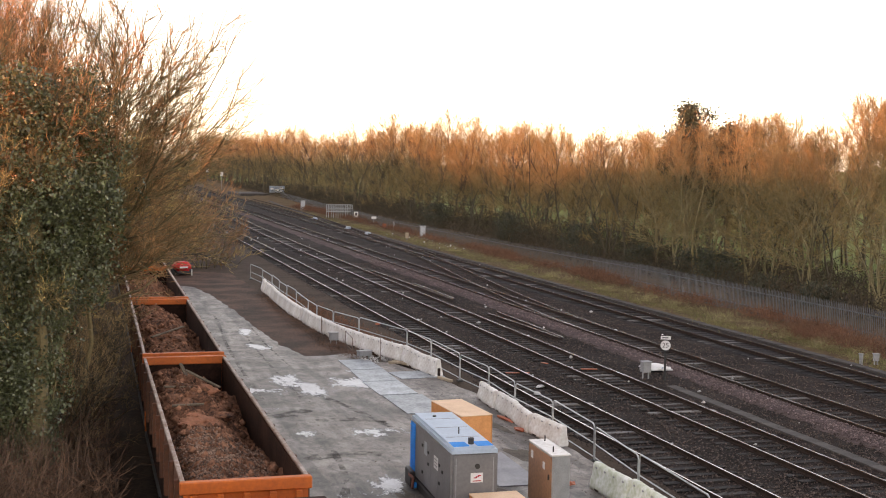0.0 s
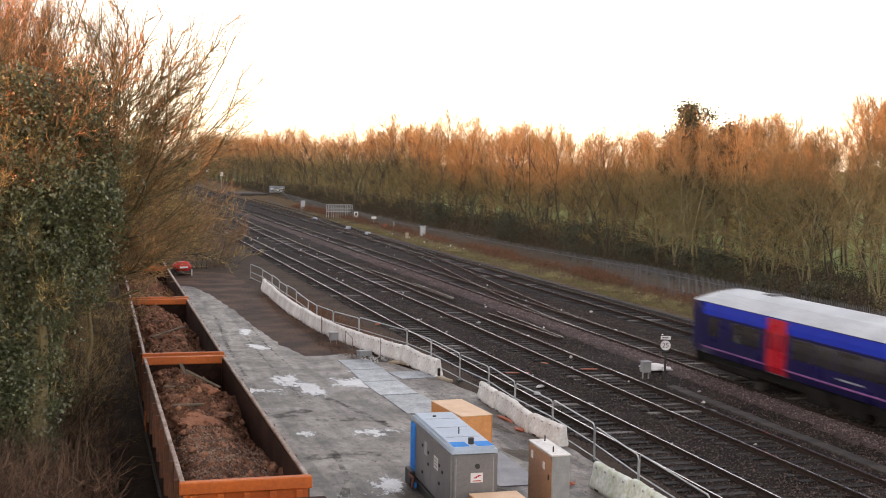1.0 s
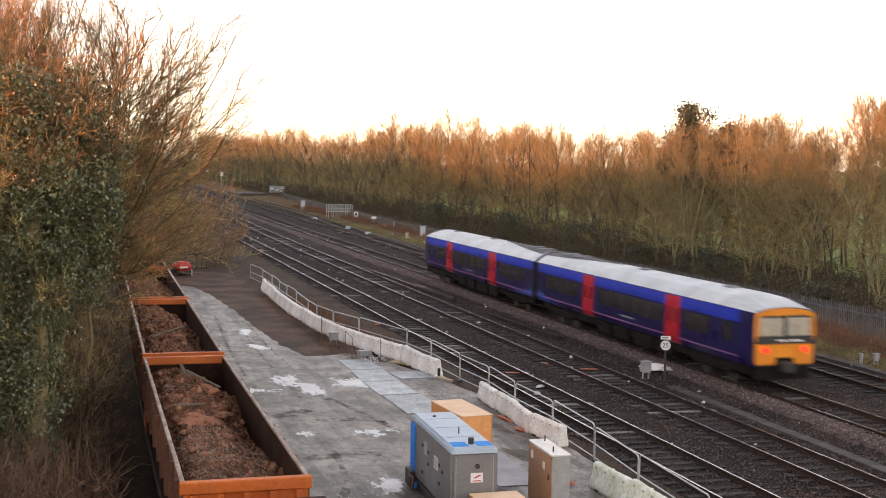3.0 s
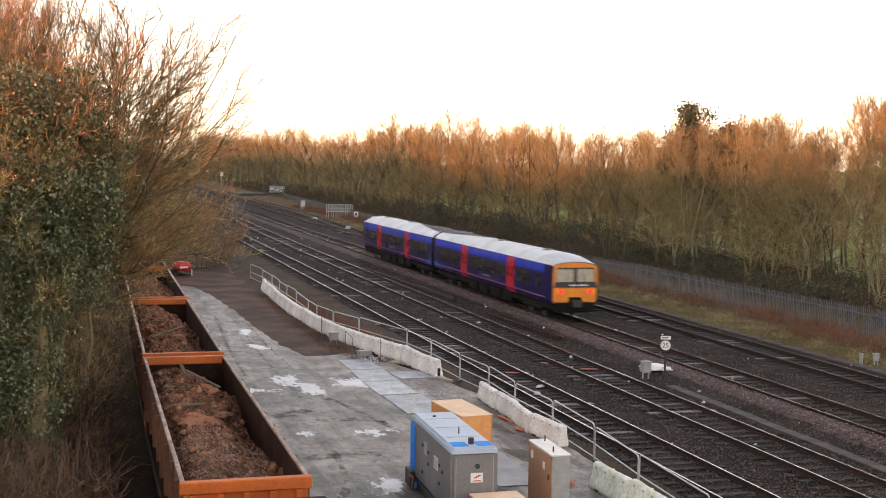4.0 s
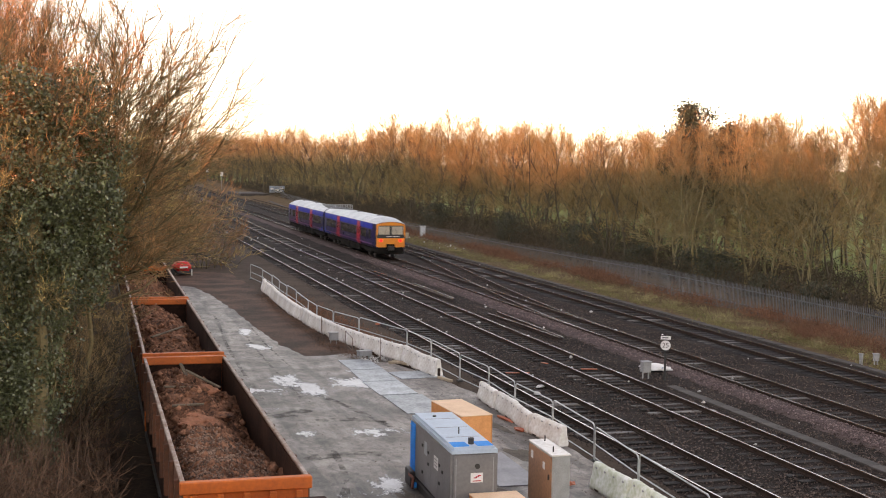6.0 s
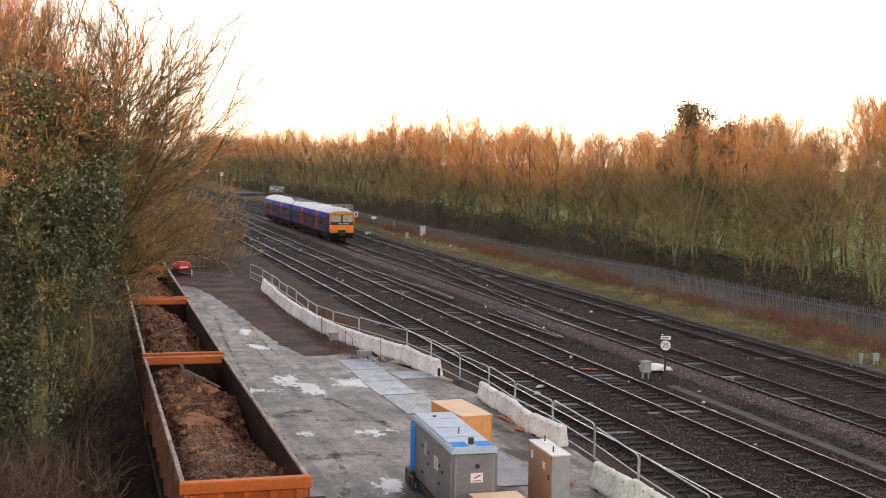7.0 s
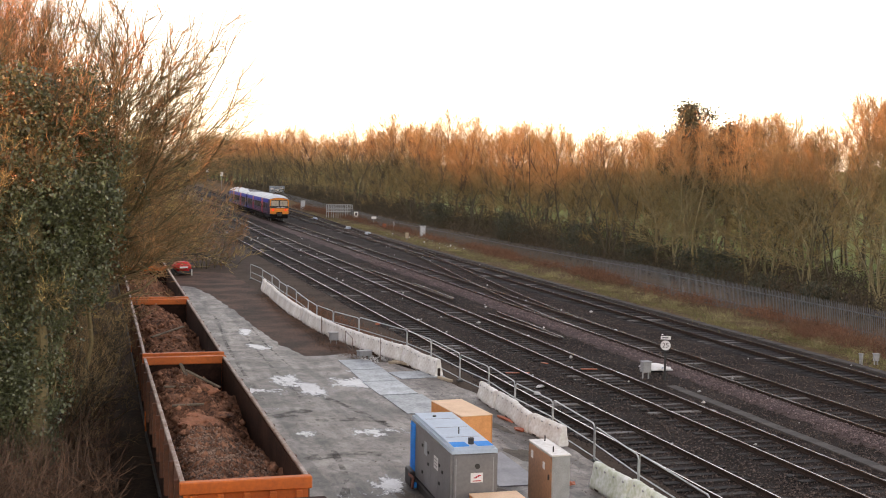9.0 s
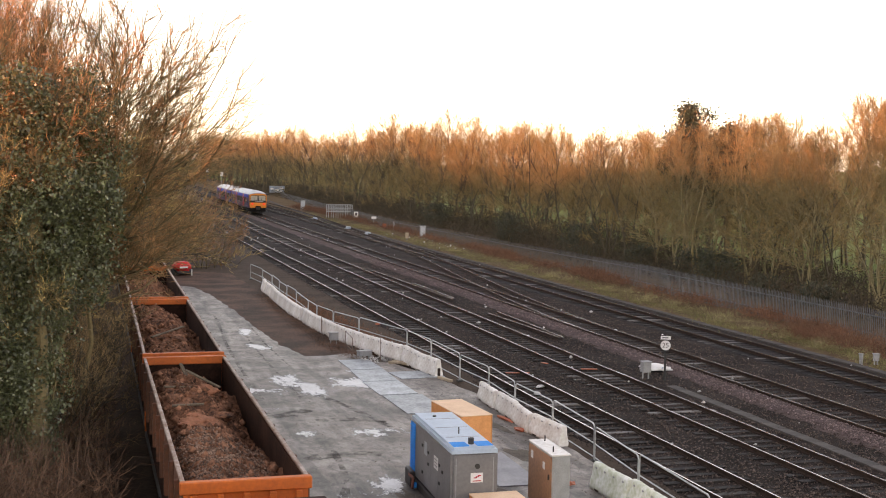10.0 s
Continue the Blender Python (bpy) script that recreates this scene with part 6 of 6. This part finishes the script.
gold = tree_thing("bare_tree", "low leafless tree with golden brown twigs at the yard end", 91, M["bark"], M["twig_gold"], pose(7.6, 128, -0.3), "trees at the yard end",
                  height=8.0, stems=4, limbs=50, n2=420, n3=1600, n4=4200, reach=3.6, twig_r=0.013, lean=0.25, base=0.08, r0=0.08, low=0, high=70, solid=False)
for k, (x, y, q) in enumerate(((5.0, 118, 0.9), (10.2, 150, 1.0), (6.0, 146, 1.1), (9.4, 176, 1.1), (4.0, 165, 1.2), (12.5, 205, 1.15), (8.0, 215, 1.2), (3.0, 108, 0.85))):
    copy_thing(gold, pose(x, y, -0.3, 0, 0, 67 * k)).scale = (q, q, q)


def ivy(seed, m, lobes, n):
    """Ivy over a trunk and its limbs: leaves in clumps on rounded lobes (x, y, z, width, height)."""
    rng = np.random.default_rng(seed)
    t = thing("ivy_clad_trunk", "tree trunk thickly clad in dark glossy ivy", "tree", m)
    top = max(z for _, _, z, _, _ in lobes)
    part("trunk", tube([(0, 0, 0), (0.1, 0.05, top * 0.4), (0, 0.1, top * 0.8), (0.1, 0, top)], [0.3, 0.26, 0.2, 0.12], 9), M["bark"], t)
    total = sum(w * h for _, _, _, w, h in lobes)
    cs = []
    for x, y, z, w, h in lobes:
        clumps = int(n * w * h / total / 34)
        d = norm(rng.normal(size=(clumps, 3)))
        r = rng.uniform(0.6, 1.2, clumps) * (1 + 0.25 * np.sin(d[:, 0] * 5 + seed) * np.sin(d[:, 2] * 7))
        c = np.array([x, y, z]) + d * r[:, None] * np.array([w, w, h])
        k = np.repeat(np.arange(clumps), 34)
        cs.append(c[k] + rng.normal(size=(len(k), 3)) * np.array([0.11, 0.11, 0.16]))
    part("ivy", mesh_np("ivy", *leaves(np.concatenate(cs), 0.043, rng, 0.75), M["ivy"]), None, t, "dark green ivy leaves")


ivy(21, pose(-1.75, 33.5, -0.9), [(0.0, 0, 1.4, 1.0, 1.7), (-0.1, 0, 3.6, 1.1, 1.6), (0.1, 0, 5.6, 1.2, 1.6)], 26000)
ivy(22, pose(-1.15, 32.7, -0.9), [(-0.2, 0, 7.6, 1.5, 1.5), (0.4, 0.2, 9.2, 1.6, 1.4), (-0.6, 0, 10.6, 1.2, 1.0), (1.0, 0.2, 10.6, 0.9, 0.9), (1.3, 0.1, 8.0, 1.0, 1.3), (0.9, 0, 6.4, 0.9, 1.0), (0.1, 0, 4.8, 0.8, 1.2), (0.0, 0, 3.0, 0.75, 1.4), (-0.1, 0, 1.0, 0.7, 1.4)], 42000)
tree_thing("bare_tree", "slender leafless tree with golden shoots among the ivy", 57, M["bark"], M["twig_gold"], pose(-1.5, 33.3, -0.9),
           height=10.6, stems=2, limbs=44, n2=320, n3=1400, n4=2800, reach=3.0, twig_r=0.0042, lean=0.14, base=0.42, r0=0.045, low=0, high=62, sizes=(0.36, 0.15, 0.075), curl=0.3)
bush = tree_thing("bare_shrub", "rusty brown leafless shrub at the end of the yard", 29, M["bark"], M["rust_twig"], pose(9.4, 98.0, -0.3), "shrubs at the yard end",
                  height=4.6, stems=10, limbs=70, n2=300, n3=1100, n4=2400, reach=2.8, twig_r=0.010, lean=0.4, base=0.04, r0=0.05, low=0, high=60, sizes=(0.4, 0.18, 0.09), foot=0.8, solid=False)
for x, y, q, r in ((7.2, 104, 1.0, 50), (11.0, 101, 0.8, 130), (5.6, 110, 1.1, 200)):
    copy_thing(bush, pose(x, y, -0.3, 0, 0, r)).scale = (q, q, q)
thicket("bramble_bank", "brown bramble bank and dead stems beside the siding", 34000,
        lambda g, n: (lambda y: np.column_stack([0.9 - 4.2 * g.random(n) ** 0.6, y, -0.9 + 2.2 * g.random(n) ** 1.8]))(27 + 54 * g.random(n) ** 1.6), 1.1, 0.009, M["bank"], 6)


# ---- unseen woodland added on the yard's other side, keeping low sun off the ground ----
def sun_block_top(y):
    """How tall the added sun block stands along its length, as a factor."""
    return 0.72 + 0.29 * smooth((y - 18) / 8.0) - 0.08 * smooth((y - 52) / 14.0) + 0.14 * smooth((y - 105) / 25.0)


def woodland():
    rng = np.random.default_rng(31)
    vs, fs, at = [], [], 0
    ys = np.arange(-260, 640, 1.5)
    prof = np.array([(-8, -1.3), (-7, 6), (-5, 11), (-2, 14.2), (0, 14.8), (2, 14.0), (5, 10), (7, 5), (8, -1.3)])
    for j, y in enumerate(ys):
        for i, (px, pz) in enumerate(prof):
            k = 1 + 0.17 * noise.noise(Vector((i * 0.2, y * 0.11, 1))) + 0.16 * noise.noise(Vector((i, y * 0.3, 5))) + 0.22 * noise.noise(Vector((i * 2, y * 0.9, 8)))
            low = sun_block_top(y)
            vs.append((-44 + px * k, y, pz * k * low if pz > 0 else pz))
    n = len(prof)
    k = (np.arange(len(ys) - 1)[:, None] * n + np.arange(n - 1)[None]).ravel()
    ob = new("woodland", mesh_np("woodland", np.array(vs), np.column_stack([k, k + 1, k + n + 1, k + n]), M["evergreen"]))
    tagged(ob, "unseen wooded mass added to block the low sun", "woodland", kind="stuff")
    # thin added canopy over the solid mass, opening towards its top to soften shadow
    n = 76000
    y = rng.uniform(-120, 330, n)
    low = np.array([sun_block_top(q) for q in y])
    z = 14.0 * low + np.abs(rng.normal(size=n)) * 2.4 - 0.8
    c = np.column_stack([-44 + rng.normal(size=n) * 3.0, y + 0.8 * np.sin(z * 2), z])
    tagged(new("canopy", mesh_np("canopy", *leaves(c, 0.17, rng, 0.5), M["evergreen"])), "unseen leaf layer added to soften the shadow edge", "woodland", kind="stuff")


woodland()


# ---- things in motion ----
def motions():
    walk(train, [(t, pose(25.587, -21.2 + 20.7 * t, 0)) for t in (0.0, 2.5, 5.0, 7.5, 10.0)])


motions()
